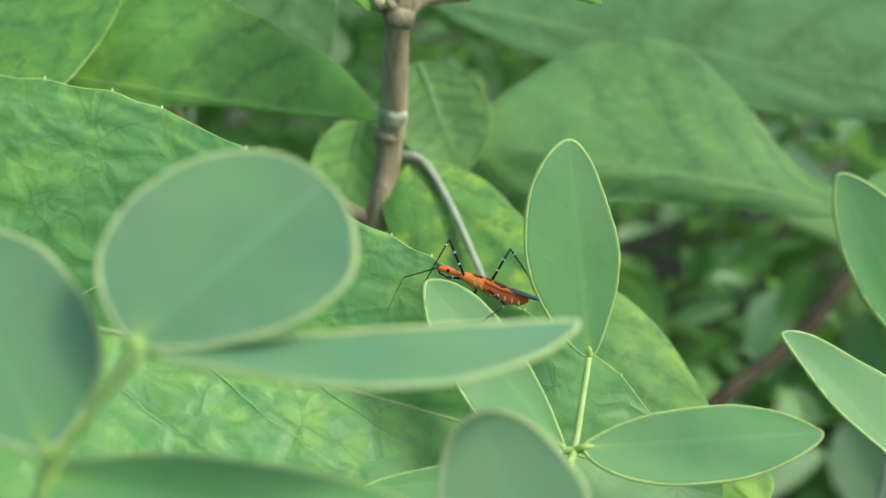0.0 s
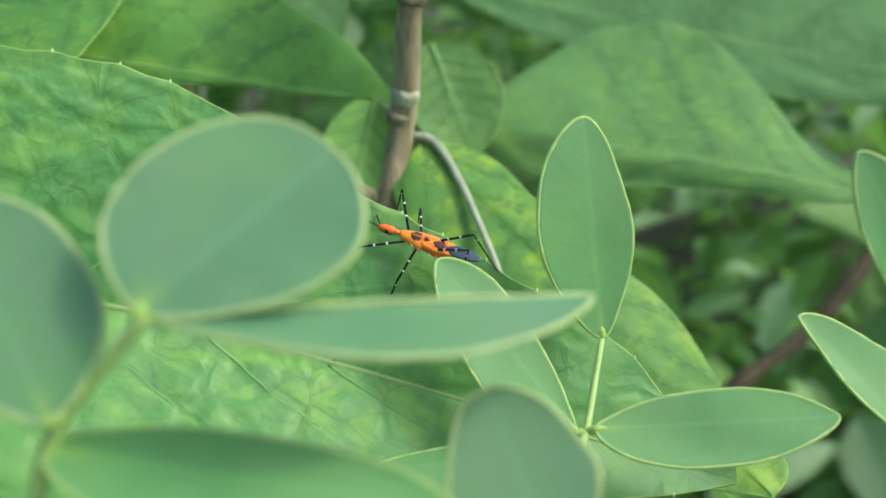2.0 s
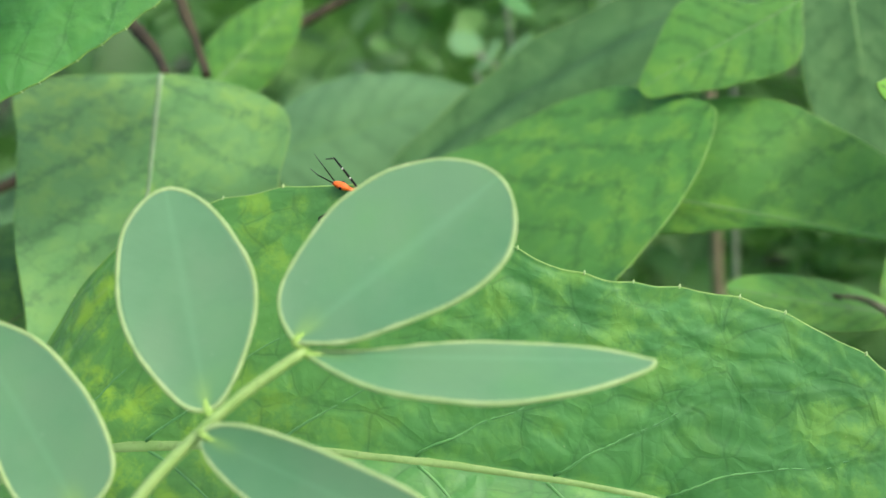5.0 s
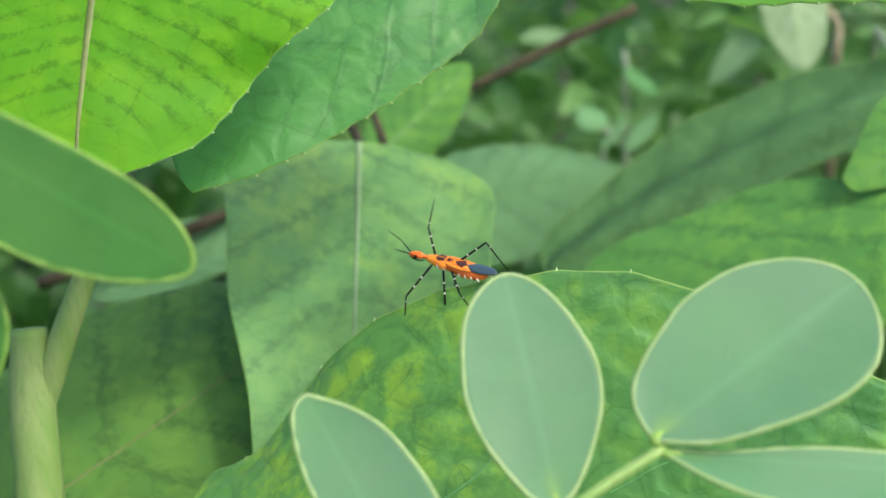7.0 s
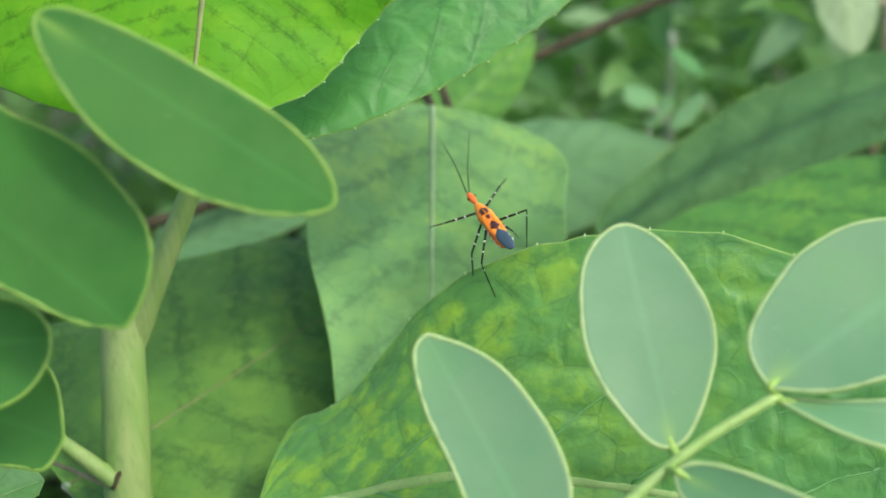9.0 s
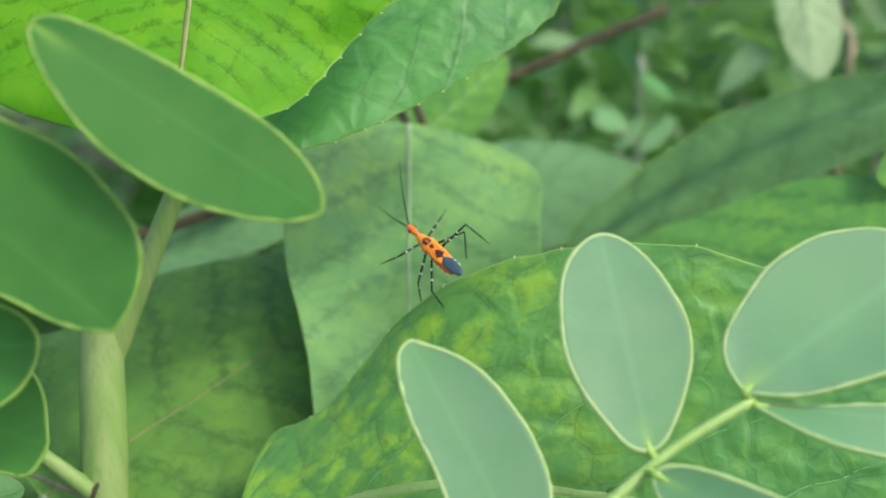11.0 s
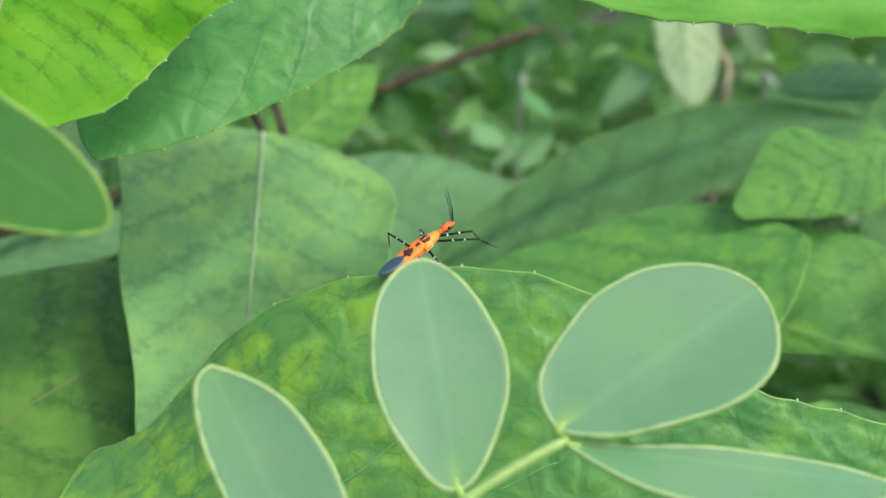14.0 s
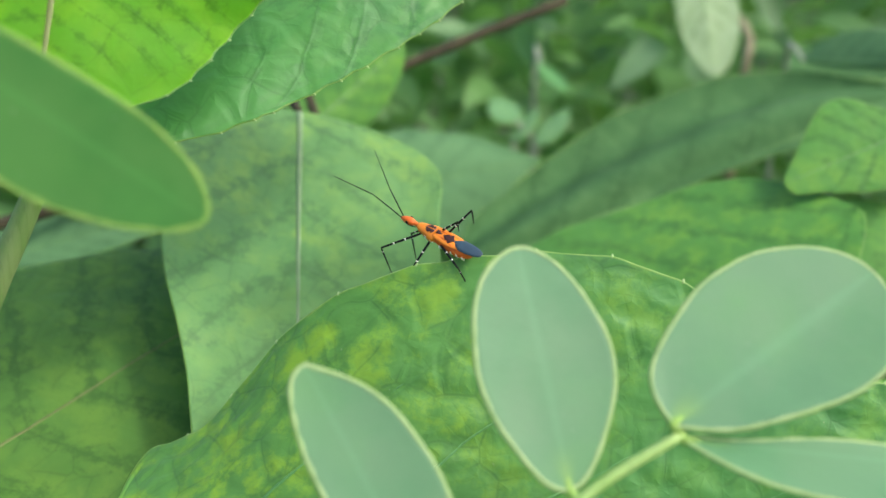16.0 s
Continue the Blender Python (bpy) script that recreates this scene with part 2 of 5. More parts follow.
MATS = {
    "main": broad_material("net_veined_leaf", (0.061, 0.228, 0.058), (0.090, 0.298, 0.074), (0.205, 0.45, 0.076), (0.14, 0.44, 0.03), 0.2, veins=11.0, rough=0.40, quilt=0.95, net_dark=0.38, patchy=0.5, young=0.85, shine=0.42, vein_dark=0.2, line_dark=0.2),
    "quilted": broad_material("quilted_leaf", (0.062, 0.235, 0.060), (0.092, 0.305, 0.080), (0.14, 0.38, 0.085), (0.16, 0.46, 0.05), 0.25, rough=0.42, quilt=0.8, net_dark=0.3, patchy=0.35, shine=0.6),
    "broad": broad_material("shrub_leaf", (0.074, 0.245, 0.050), (0.110, 0.32, 0.062), (0.21, 0.45, 0.062), (0.14, 0.44, 0.03), 0.2, quilt=0.3, net_dark=0.16, vein_dark=0.42),
    "mottled": broad_material("mottled_leaf", (0.075, 0.24, 0.05), (0.11, 0.31, 0.06), (0.32, 0.54, 0.05), (0.16, 0.44, 0.03), 0.2, quilt=0.6, net_dark=0.25, patchy=0.55, vein_dark=0.45),
    "pale": broad_material("pale_leaf", (0.130, 0.325, 0.102), (0.172, 0.388, 0.122), (0.245, 0.470, 0.110), (0.16, 0.42, 0.05), 0.2, quilt=0.5, net_dark=0.35, patchy=0.8, vein_dark=0.5, shine=0.5),
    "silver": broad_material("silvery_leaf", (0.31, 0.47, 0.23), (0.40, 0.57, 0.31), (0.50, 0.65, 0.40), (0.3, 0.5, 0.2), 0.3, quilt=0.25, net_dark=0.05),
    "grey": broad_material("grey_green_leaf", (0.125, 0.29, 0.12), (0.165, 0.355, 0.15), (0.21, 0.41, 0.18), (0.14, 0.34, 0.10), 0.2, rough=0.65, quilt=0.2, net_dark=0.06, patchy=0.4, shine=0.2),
    # Dull greens set darker, so leaves turned from the light carry painted shade.
    "dull": broad_material("shaded_dull_leaf", (0.054, 0.146, 0.052), (0.085, 0.210, 0.076), (0.134, 0.285, 0.105), (0.12, 0.3, 0.06), 0.2, rough=0.7, quilt=0.2, net_dark=0.08, patchy=0.4, shine=0.15),
    # Broad leaf standing in shade: the dimness is mixed into its greens.
    "deep": broad_material("shaded_broad_leaf", (0.080, 0.218, 0.037), (0.110, 0.267, 0.044), (0.165, 0.335, 0.048), (0.12, 0.3, 0.03), 0.15, quilt=0.6, net_dark=0.4, patchy=0.6, vein_dark=0.6),
    "bright": broad_material("young_leaf", (0.11, 0.34, 0.02), (0.18, 0.46, 0.025), (0.30, 0.58, 0.03), (0.40, 0.85, 0.02), 0.55, veins=15.0, quilt=0.6, net_dark=0.2, vein_dark=0.38, line_dark=0.15),
    "olive": broad_material("olive_leaf", (0.066, 0.195, 0.050), (0.098, 0.255, 0.062), (0.165, 0.345, 0.068), (0.14, 0.40, 0.03), 0.2, quilt=0.3, net_dark=0.2, vein_dark=0.4),
    "lit": broad_material("light_leaf", (0.18, 0.42, 0.075), (0.22, 0.50, 0.10), (0.30, 0.58, 0.11), (0.50, 0.92, 0.16), 0.55, quilt=0.4, net_dark=0.1, patchy=0.4, vein_dark=0.15, line_dark=0.12),
    "leaflet": smooth_material("waxy_leaflet", (0.106, 0.276, 0.130), (0.137, 0.330, 0.162), (0.30, 0.58, 0.24), 0.3, 0.45, 0.5),
    "green": smooth_material("green_leaflet", (0.095, 0.31, 0.085), (0.13, 0.38, 0.12), (0.2, 0.5, 0.07), 0.28),
    # Darker, less glossy leaflet green: the shade from overhead is in its colour.
    "fresh": smooth_material("shaded_leaflet", (0.046, 0.180, 0.036), (0.068, 0.235, 0.052), (0.15, 0.42, 0.05), 0.3, 0.6, 0.2),
    "rim": mottled_material("pale_rim", (0.42, 0.62, 0.24), (0.52, 0.70, 0.32), 300.0, 0.5, through=0.35),
    "bright_rim": mottled_material("bright_rim", (0.38, 0.62, 0.17), (0.47, 0.70, 0.24), 300.0, 0.6, through=0.3),
    "edge": mottled_material("leaf_edge", (0.16, 0.36, 0.06), (0.25, 0.45, 0.10), 300.0, 0.5, through=0.2),
    # Pale margin of the main leaf, coloured brighter as an edge catching light.
    "margin": mottled_material("lit_margin", (0.23, 0.45, 0.09), (0.32, 0.55, 0.14), 300.0, 0.5, through=0.3),
    "olive_edge": mottled_material("olive_leaf_edge", (0.17, 0.36, 0.05), (0.26, 0.46, 0.08), 300.0, 0.5, through=0.2),
    "soft_rib": mottled_material("green_leaf_rib", (0.11, 0.27, 0.07), (0.16, 0.34, 0.09), 200.0, 0.55),
    "vein": mottled_material("leaf_vein", (0.085, 0.275, 0.070), (0.115, 0.32, 0.085), 200.0, 0.55),
    "rib": mottled_material("leaf_rib", (0.17, 0.32, 0.08), (0.24, 0.39, 0.12), 200.0, 0.55),
    "bright_rib": mottled_material("young_leaf_rib", (0.12, 0.17, 0.035), (0.18, 0.22, 0.06), 200.0, 0.55),
    "pale_rib": mottled_material("pale_leaf_rib", (0.20, 0.32, 0.15), (0.28, 0.40, 0.21), 200.0, 0.55),
    "rachis": mottled_material("green_stalk", (0.26, 0.45, 0.11), (0.36, 0.54, 0.17), 250.0, 0.5),
    "joint": mottled_material("leaflet_joint", (0.27, 0.50, 0.08), (0.36, 0.58, 0.13), 300.0, 0.5, through=0.15),
    "green_stem": mottled_material("green_bark", (0.17, 0.31, 0.07), (0.27, 0.37, 0.13), 240.0, 0.65, 0.3, 0.0004, 0.09),
    "bark": mottled_material("brown_bark", (0.17, 0.16, 0.08), (0.36, 0.32, 0.20), 300.0, 0.8, 0.8, 0.0008, 0.22),
    "knob": mottled_material("pale_node", (0.30, 0.36, 0.22), (0.46, 0.48, 0.34), 400.0, 0.8, 0.8, 0.0006),
    "petiole": mottled_material("hairy_stalk", (0.25, 0.32, 0.21), (0.35, 0.42, 0.30), 250.0, 0.7),
    "dead_twig": mottled_material("dead_bark", (0.030, 0.026, 0.011), (0.070, 0.061, 0.028), 160.0, 0.85, 0.8, 0.001, 0.5),
    "ground": mottled_material("leaf_litter", (0.020, 0.032, 0.012), (0.045, 0.055, 0.02), 30.0, 0.95, 1.0, 0.01),
}


def thicket_material():
    """Undergrowth: every leaf its own green, from deep to pale grey-green."""
    n = Nodes("thicket_leaf")
    pos = n.add("TexCoord").outputs["Object"]
    own = n.add("NewGeometry").outputs["Random Per Island"]
    color = n.mix(n.ramp(own, 0.1, 0.7), (0.060, 0.170, 0.048), (0.175, 0.375, 0.105))
    color = n.mix(n.ramp(own, 0.80, 0.97), color, (0.34, 0.54, 0.30))
    color = n.mix(n.math("MULTIPLY", n.ramp(n.noise(pos, 60.0, 4.0), 0.4, 0.7), 0.3), color, (0.05, 0.14, 0.03))
    normal = n.bump(n.noise(pos, 120.0, 3.0), 0.2, 0.001)
    return n.surface(color, 0.5, normal, 0.35, (0.22, 0.50, 0.09))


MATS["thicket"] = thicket_material()


# ---- mesh helpers ----
def part(name, bm, material, parent=None, label="", smooth=True):
    mesh = bpy.data.meshes.new(name)
    bm.to_mesh(mesh)
    bm.free()
    for face in mesh.polygons:
        face.use_smooth = smooth
    for m in material if isinstance(material, (list, tuple)) else [material]:
        mesh.materials.append(m)
    ob = new(name, mesh)
    if parent is not None:
        ob.parent = parent
    return tagged(ob, label)


def curve_at(points, t):
    """A smooth curve through points, t from 0 to 1 by length."""
    points = [Vector(p) for p in points]
    cuts = [0.0]
    for a, b in zip(points, points[1:]):
        cuts.append(cuts[-1] + (b - a).length)
    d = min(max(t, 0.0), 1.0) * cuts[-1]
    i = max(k for k in range(len(points) - 1) if cuts[k] <= d + 1e-12)
    u = (d - cuts[i]) / max(cuts[i + 1] - cuts[i], 1e-9)
    a, b = points[i], points[i + 1]
    before = points[i - 1] if i else a + (a - b)
    after = points[i + 2] if i + 2 < len(points) else b + (b - a)
    p = 2 * a + (b - before) * u + (2 * before - 5 * a + 4 * b - after) * u * u + (3 * a - before - 3 * b + after) * u ** 3
    return p * 0.5


def tube(bm, points, radii, sides=8, caps=True):
    points = [Vector(p) for p in points]
    side, rings = None, []
    for i, p in enumerate(points):
        ahead = (points[min(i + 1, len(points) - 1)] - points[max(i - 1, 0)]).normalized()
        if side is None:
            side = ahead.orthogonal().normalized()
        side = (side - ahead * side.dot(ahead)).normalized()
        over = ahead.cross(side)
        r = radii[i] if isinstance(radii, (list, tuple)) else radii
        rings.append([bm.verts.new(p + (side * math.cos(k) + over * math.sin(k)) * r) for k in (2 * math.pi * j / sides for j in range(sides))])
    for low, high in zip(rings, rings[1:]):
        for j in range(sides):
            bm.faces.new((low[j], low[(j + 1) % sides], high[(j + 1) % sides], high[j]))
    if caps:
        bm.faces.new(rings[0][::-1])
        bm.faces.new(rings[-1])
    return bm


def stalk(path, radii, sides=10, steps=28, knobs=0.0, seed=0):
    """A tapered stem along a smooth path, with slight swellings."""
    count = len(radii) - 1
    pts, rs = [], []
    for i in range(steps + 1):
        t = i / steps
        k = min(int(t * count), count - 1)
        r = radii[k] + (radii[k + 1] - radii[k]) * (t * count - k)
        p = curve_at(path, t)
        wob = noise.noise_vector(p * 150 + Vector((seed, 0, 0))) * r * 0.18 * (1 if knobs else 0.3)
        pts.append(p + wob)
        rs.append(r * (1 + knobs * noise.noise(p * 120 + Vector((0, seed, 0)))))
    return tube(bmesh.new(), pts, rs, sides)


# ---- leaves ----
def tooth_at(k, side, seed):
    return k + 0.7 + 0.5 * noise.noise(Vector((k * 1.7, side, seed)))


def leaf_form(mid, vl, vr, a, b, seed, cup=0.1, wave=0.03, quilt=0.0, veins=7.0, teeth=0, outline=None, roll=0.0):
    """The blade as a function of s (base to tip) and v (-1 to 1 across). outline: for each side, how its width swells, as a sum of sines."""
    mid = [Vector(p) for p in mid]
    left = [Vector(w) for w in vl] if isinstance(vl[0], tuple) else [Vector(vl)] * 3
    right = [Vector(w) for w in vr] if isinstance(vr[0], tuple) else [Vector(vr)] * 3
    size = max(left[1].length, right[1].length)

    def span(w, s):
        return w[0] * (2 * (s - 0.5) * (s - 1)) + w[1] * (4 * s * (1 - s)) + w[2] * (2 * s * (s - 0.5))

    def at(s, v):
        p = curve_at(mid, s)
        ahead = (curve_at(mid, min(s + 0.03, 1)) - curve_at(mid, max(s - 0.03, 0))).normalized()
        w = span(left if v >= 0 else right, s)
        w = w - ahead * w.dot(ahead)
        flat = span(left, s) - span(right, s)
        up = ahead.cross(flat).normalized()
        k = abs(v)
        if outline:
            turn = math.acos(1 - 2 * min(max(s, 0.0), 1.0))
            shape = max(sum(c * math.sin((i + 1) * turn) for i, c in enumerate(outline[0 if v >= 0 else 1])), 0.0)
        else:
            shape = max(math.sin(math.pi * min(max(s, 0.0), 1.0) ** a), 0.0) ** b
        edge = 1 + 0.035 * noise.noise(Vector((s * 5, seed * 3.1, 0.0 if v >= 0 else 9.0))) * k
        q = p + w * (k * shape * edge)
        if teeth and k > 0.8:
            mark = (s - 0.03) / 0.94 * teeth
            near = int(mark)
            point = max(math.exp(-(((mark - tooth_at(i, 1 if v >= 0 else -1, seed)) / 0.26) ** 2)) for i in (near - 1, near, near + 1))
            q += w.normalized() * (0.0004 * point * ((k - 0.8) / 0.2) ** 2 * min(1.0, shape * 2))
        lift = cup * size * k * k * shape + wave * size * noise.noise(Vector((s * 3.2, v * 1.3, seed * 1.7))) * shape
        if roll and v > 0:
            lift -= roll * size * math.sin(2 * math.pi * k) * shape
        lift += wave * 0.8 * size * k * k * noise.noise(Vector((s * 9.0, v * 2.0, seed * 2.3))) * shape
        if quilt:
            fade = min(1.0, max(0.0, (0.88 - s) / 0.18))
            phase = (s - 0.22 * k) * veins
            tri = abs(phase - math.floor(phase) - 0.5) * 2
            groove = max(0.0, (tri - 0.72) / 0.28)
            lift -= quilt * 0.35 * groove * groove * (1 - 0.5 * k) * fade
            lift -= quilt * 0.9 * max(0.0, 1 - k / 0.10) * fade
            calm = min(1.0, shape * 1.2) ** 2 * (0.4 + 0.6 * fade)
            lift += quilt * 0.55 * calm * noise.noise(Vector((s * 26, v * 12, seed)))
            lift += quilt * 0.30 * calm * noise.noise(Vector((s * 60, v * 28, seed + 5)))
        return q + up * lift, up
    return at


def sheet(at, nu, nv, thick):
    """A closed blade of that thickness, with its own coordinates (s, v) as the uv map."""
    bm = bmesh.new()
    uv = bm.loops.layers.uv.new("UVMap")
    grid, where = [[], []], {}
    for i in range(nu + 1):
        s = 0.5 - 0.5 * math.cos(math.pi * i / nu)
        rows = [[], []]
        for j in range(nv + 1):
            v = math.sin(math.pi * (j / nv - 0.5))
            p, up = at(s, v)
            for side in (0, 1):
                vert = bm.verts.new(p + up * (thick * (0.5 - side) * (1 if 0 < j < nv and 0 < i < nu else 0.3)))
                where[vert] = (s, v)
                rows[side].append(vert)
        grid[0].append(rows[0])
        grid[1].append(rows[1])
    for side in (0, 1):
        g = grid[side]
        for i in range(nu):
            for j in range(nv):
                quad = (g[i][j], g[i + 1][j], g[i + 1][j + 1], g[i][j + 1])
                bm.faces.new(quad if side else quad[::-1])
    top, low = grid
    for i in range(nu):
        bm.faces.new((top[i][0], top[i + 1][0], low[i + 1][0], low[i][0]))
        bm.faces.new((low[i][nv], low[i + 1][nv], top[i + 1][nv], top[i][nv]))
    for face in bm.faces:
        for loop in face.loops:
            loop[uv].uv = where[loop.vert]
    return bm


def rim_loop(at, r, steps, teeth=0, seed=0):
    """The margin as a thin cord, with small points where the leaf is toothed."""
    pts, rs = [], []
    for side in (1, -1):
        run = [i / steps for i in range(steps + 1)]
        for s in run if side > 0 else run[::-1]:
            s = 0.5 - 0.5 * math.cos(math.pi * s)
            pts.append(at(s, side)[0])
            rs.append(r * (0.85 + 0.3 * noise.noise(Vector((s * 20, side, seed)))))
    return tube(bmesh.new(), pts, rs, 6)


def tooth_mesh(at, s, side, size):
    """One small pale point on the margin."""
    p, up = at(s, side)
    inner = at(s, side * 0.9)[0]
    out = (p - inner).normalized()
    return tube(bmesh.new(), [p - out * size * 0.3, p + out * size * 0.25, p + out * size * 0.9], [size * 0.42, size * 0.40, size * 0.12], 6)


# <leaves>
LEAVES, STEMS = [], []


def plan_leaf(**leaf):
    LEAVES.append(leaf)


def plan_stem(**stem):
    STEMS.append(stem)


plan_leaf(mid=((-0.0847, 0.0996, 0.5848), (-0.0661, 0.1193, 0.5976)), vl=(-0.0053, 0.0058, 0.0060), vr=(0.0077, -0.0018, -0.0031), kind='leaflet', group='b', a=0.95, b=0.52, seed=1, outline=((1.087, 0.026, 0.005, 0.038, 0.018, 0.012), (1.024, -0.227, -0.040, 0.011, -0.035, -0.009)))
plan_leaf(mid=((-0.0834, 0.0996, 0.5832), (-0.0473, 0.1132, 0.5787)), vl=(-0.0007, 0.0032, 0.0010), vr=(0.0015, -0.0049, -0.0016), kind='leaflet', group='b', a=0.85, b=0.75, seed=2, outline=((0.518, -0.092, -0.092, 0.042, 0.019, 0.044), (1.172, -0.002, -0.156, -0.027, -0.034, -0.023)))
plan_leaf(mid=((-0.0942, 0.0938, 0.5781), (-0.1046, 0.1079, 0.5990)), vl=(-0.0053, -0.0035, -0.0002), vr=(0.0066, 0.0039, -0.0004), kind='leaflet', group='b', a=0.95, b=0.55, seed=3, outline=((1.151, -0.060, -0.033, 0.007, -0.001, 0.020), (0.966, -0.031, -0.079, -0.004, 0.004, 0.010)))
plan_leaf(mid=((-0.0926, 0.0901, 0.5773), (-0.0620, 0.0907, 0.5664)), vl=(0.0010, 0.0023, 0.0037), vr=(-0.0016, -0.0026, -0.0041), kind='leaflet', group='b', a=0.95, b=0.55, seed=4, outline=((0.877, 0.034, -0.013, 0.040, -0.025, 0.010), (0.949, 0.047, -0.032, -0.002, 0.006, 0.004)))
plan_leaf(mid=((-0.1069, 0.0835, 0.5689), (-0.1231, 0.0904, 0.5891)), vl=(-0.0033, -0.0034, -0.0018), vr=(0.0055, 0.0048, 0.0020), kind='leaflet', group='b', a=0.95, b=0.55, seed=5, outline=((1.013, 0.068, 0.063, -0.042, -0.048, -0.042), (0.964, 0.185, -0.001, 0.066, -0.004, 0.014)))
plan_leaf(mid=((-0.1235, 0.0689, 0.5615), (-0.1294, 0.0758, 0.5738)), vl=(-0.0067, -0.0041, -0.0010), vr=(0.0056, 0.0029, 0.0011), kind='leaflet', group='b', a=0.95, b=0.55, seed=6)
plan_leaf(mid=((-0.0258, 0.0874, 0.5597), (-0.0106, 0.0996, 0.5700)), vl=(-0.0077, 0.0046, 0.0059), vr=(0.0064, -0.0032, -0.0042), kind='leaflet', group='a', a=0.95, b=0.5, seed=7, outline=((0.963, 0.041, 0.033, 0.003, 0.003, -0.010), (0.947, -0.199, -0.037, -0.004, -0.014, -0.005)))
plan_leaf(mid=((-0.0238, 0.0874, 0.5591), (0.0128, 0.1008, 0.5559)), vl=(0.0001, 0.0001, -0.0000), vr=(0.0024, -0.0074, -0.0007), kind='leaflet', group='a', a=0.85, b=0.75, seed=8, outline=((0.823, 0.027, -0.079, 0.009, -0.048, 0.029), (1.115, -0.018, -0.163, 0.009, 0.007, 0.019)))
plan_leaf(mid=((-0.0330, 0.0845, 0.5511), (-0.0449, 0.0979, 0.5666)), vl=(-0.0063, -0.0028, -0.0023), vr=(0.0070, 0.0030, 0.0024), kind='leaflet', group='a', a=0.95, b=0.52, seed=9, outline=((0.836, -0.059, -0.081, -0.023, -0.008, 0.005), (0.953, 0.096, -0.077, 0.011, -0.040, 0.001)))
plan_leaf(mid=((-0.0347, 0.0872, 0.5471), (0.0004, 0.0821, 0.5446)), vl=(0.0006, 0.0038, 0.0017), vr=(-0.0011, -0.0061, -0.0027), kind='green', group='a', a=0.95, b=0.55, seed=10, outline=((0.953, -0.007, -0.039, 0.006, -0.016, 0.015), (0.957, 0.024, -0.045, 0.001, -0.004, 0.001)))
plan_leaf(mid=((0.0092, 0.0864, 0.5353), (0.0033, 0.0965, 0.5483)), vl=(-0.0067, -0.0014, -0.0012), vr=(0.0064, 0.0013, 0.0012), kind='leaflet', group='a', a=0.95, b=0.55, seed=11, outline=((0.937, 0.016, -0.021, -0.024, 0.011, -0.005), (0.944, 0.030, -0.038, -0.012, 0.010, 0.022)))
plan_leaf(mid=((0.0204, 0.1461, 0.5308), (0.0173, 0.1547, 0.5595)), vl=(-0.0075, -0.0027, 0.0001), vr=(0.0054, 0.0019, -0.0001), kind='green', group='u', a=0.93, b=0.55, seed=12, outline=((0.953, -0.058, -0.075, -0.004, -0.011, 0.010), (0.885, -0.006, -0.086, -0.025, 0.011, 0.014)))
plan_leaf(mid=((0.0161, 0.1342, 0.5227), (-0.0022, 0.1457, 0.5420)), vl=(-0.0048, -0.0037, -0.0024), vr=(0.0037, 0.0027, 0.0017), kind='green', group='u', a=0.95, b=0.6, seed=13, outline=((0.923, 0.108, -0.055, -0.035, -0.032, 0.005), (0.800, -0.199, -0.048, 0.004, -0.022, 0.009)))
plan_leaf(mid=((0.0185, 0.1338, 0.5234), (0.0503, 0.1354, 0.5246)), vl=(-0.0002, 0.0035, 0.0030), vr=(0.0003, -0.0045, -0.0039), kind='green', group='u', a=0.9, b=0.6, seed=14, outline=((0.883, -0.030, -0.103, 0.012, -0.025, 0.007), (0.958, 0.078, -0.052, 0.006, -0.007, -0.007)))
plan_leaf(mid=((0.0164, 0.1329, 0.5207), (-0.0107, 0.1302, 0.5191)), vl=(0.0007, -0.0052, -0.0032), vr=(-0.0003, 0.0034, 0.0001), kind='green', group='u', a=0.9, b=0.6, seed=15)
plan_leaf(mid=((0.0665, 0.1371, 0.5150), (0.0473, 0.1472, 0.5336)), vl=(-0.0016, -0.0012, -0.0008), vr=(0.0051, 0.0040, 0.0029), kind='green', group='r', a=0.95, b=0.65, seed=16, outline=((0.787, -0.109, -0.126, 0.066, 0.036, -0.011), (0.913, 0.072, -0.093, -0.043, 0.015, 0.024)))
plan_leaf(mid=((0.0602, 0.1284, 0.5378), (0.0480, 0.1347, 0.5604)), vl=(-0.0035, -0.0004, -0.0017), vr=(0.0053, 0.0007, 0.0027), kind='green', group='r', a=0.95, b=0.6, seed=17, outline=((0.899, -0.035, -0.088, 0.033, 0.002, 0.014), (0.916, 0.039, -0.075, 0.003, -0.008, -0.004)))
plan_leaf(mid=((-0.1549, 0.0692, 0.6292), (-0.1287, 0.0806, 0.6081)), vl=(0.0016, 0.0033, 0.0039), vr=(-0.0018, -0.0040, -0.0045), kind='fresh', group='d', a=0.95, b=0.55, seed=18, cup=0.01, outline=((0.894, -0.067, 0.029, 0.028, -0.006, 0.013), (1.072, 0.001, -0.100, -0.006, -0.004, 0.007)))
plan_leaf(mid=((-0.1703, 0.0625, 0.6173), (-0.1481, 0.0677, 0.5964)), vl=(0.0052, 0.0062, 0.0071), vr=(-0.0027, -0.0033, -0.0038), kind='fresh', group='d', a=1.05, b=0.5, seed=19, cup=0.01, outline=((1.119, 0.037, 0.117, 0.082, 0.046, 0.037), (0.995, 0.190, -0.028, -0.000, 0.007, 0.050)))
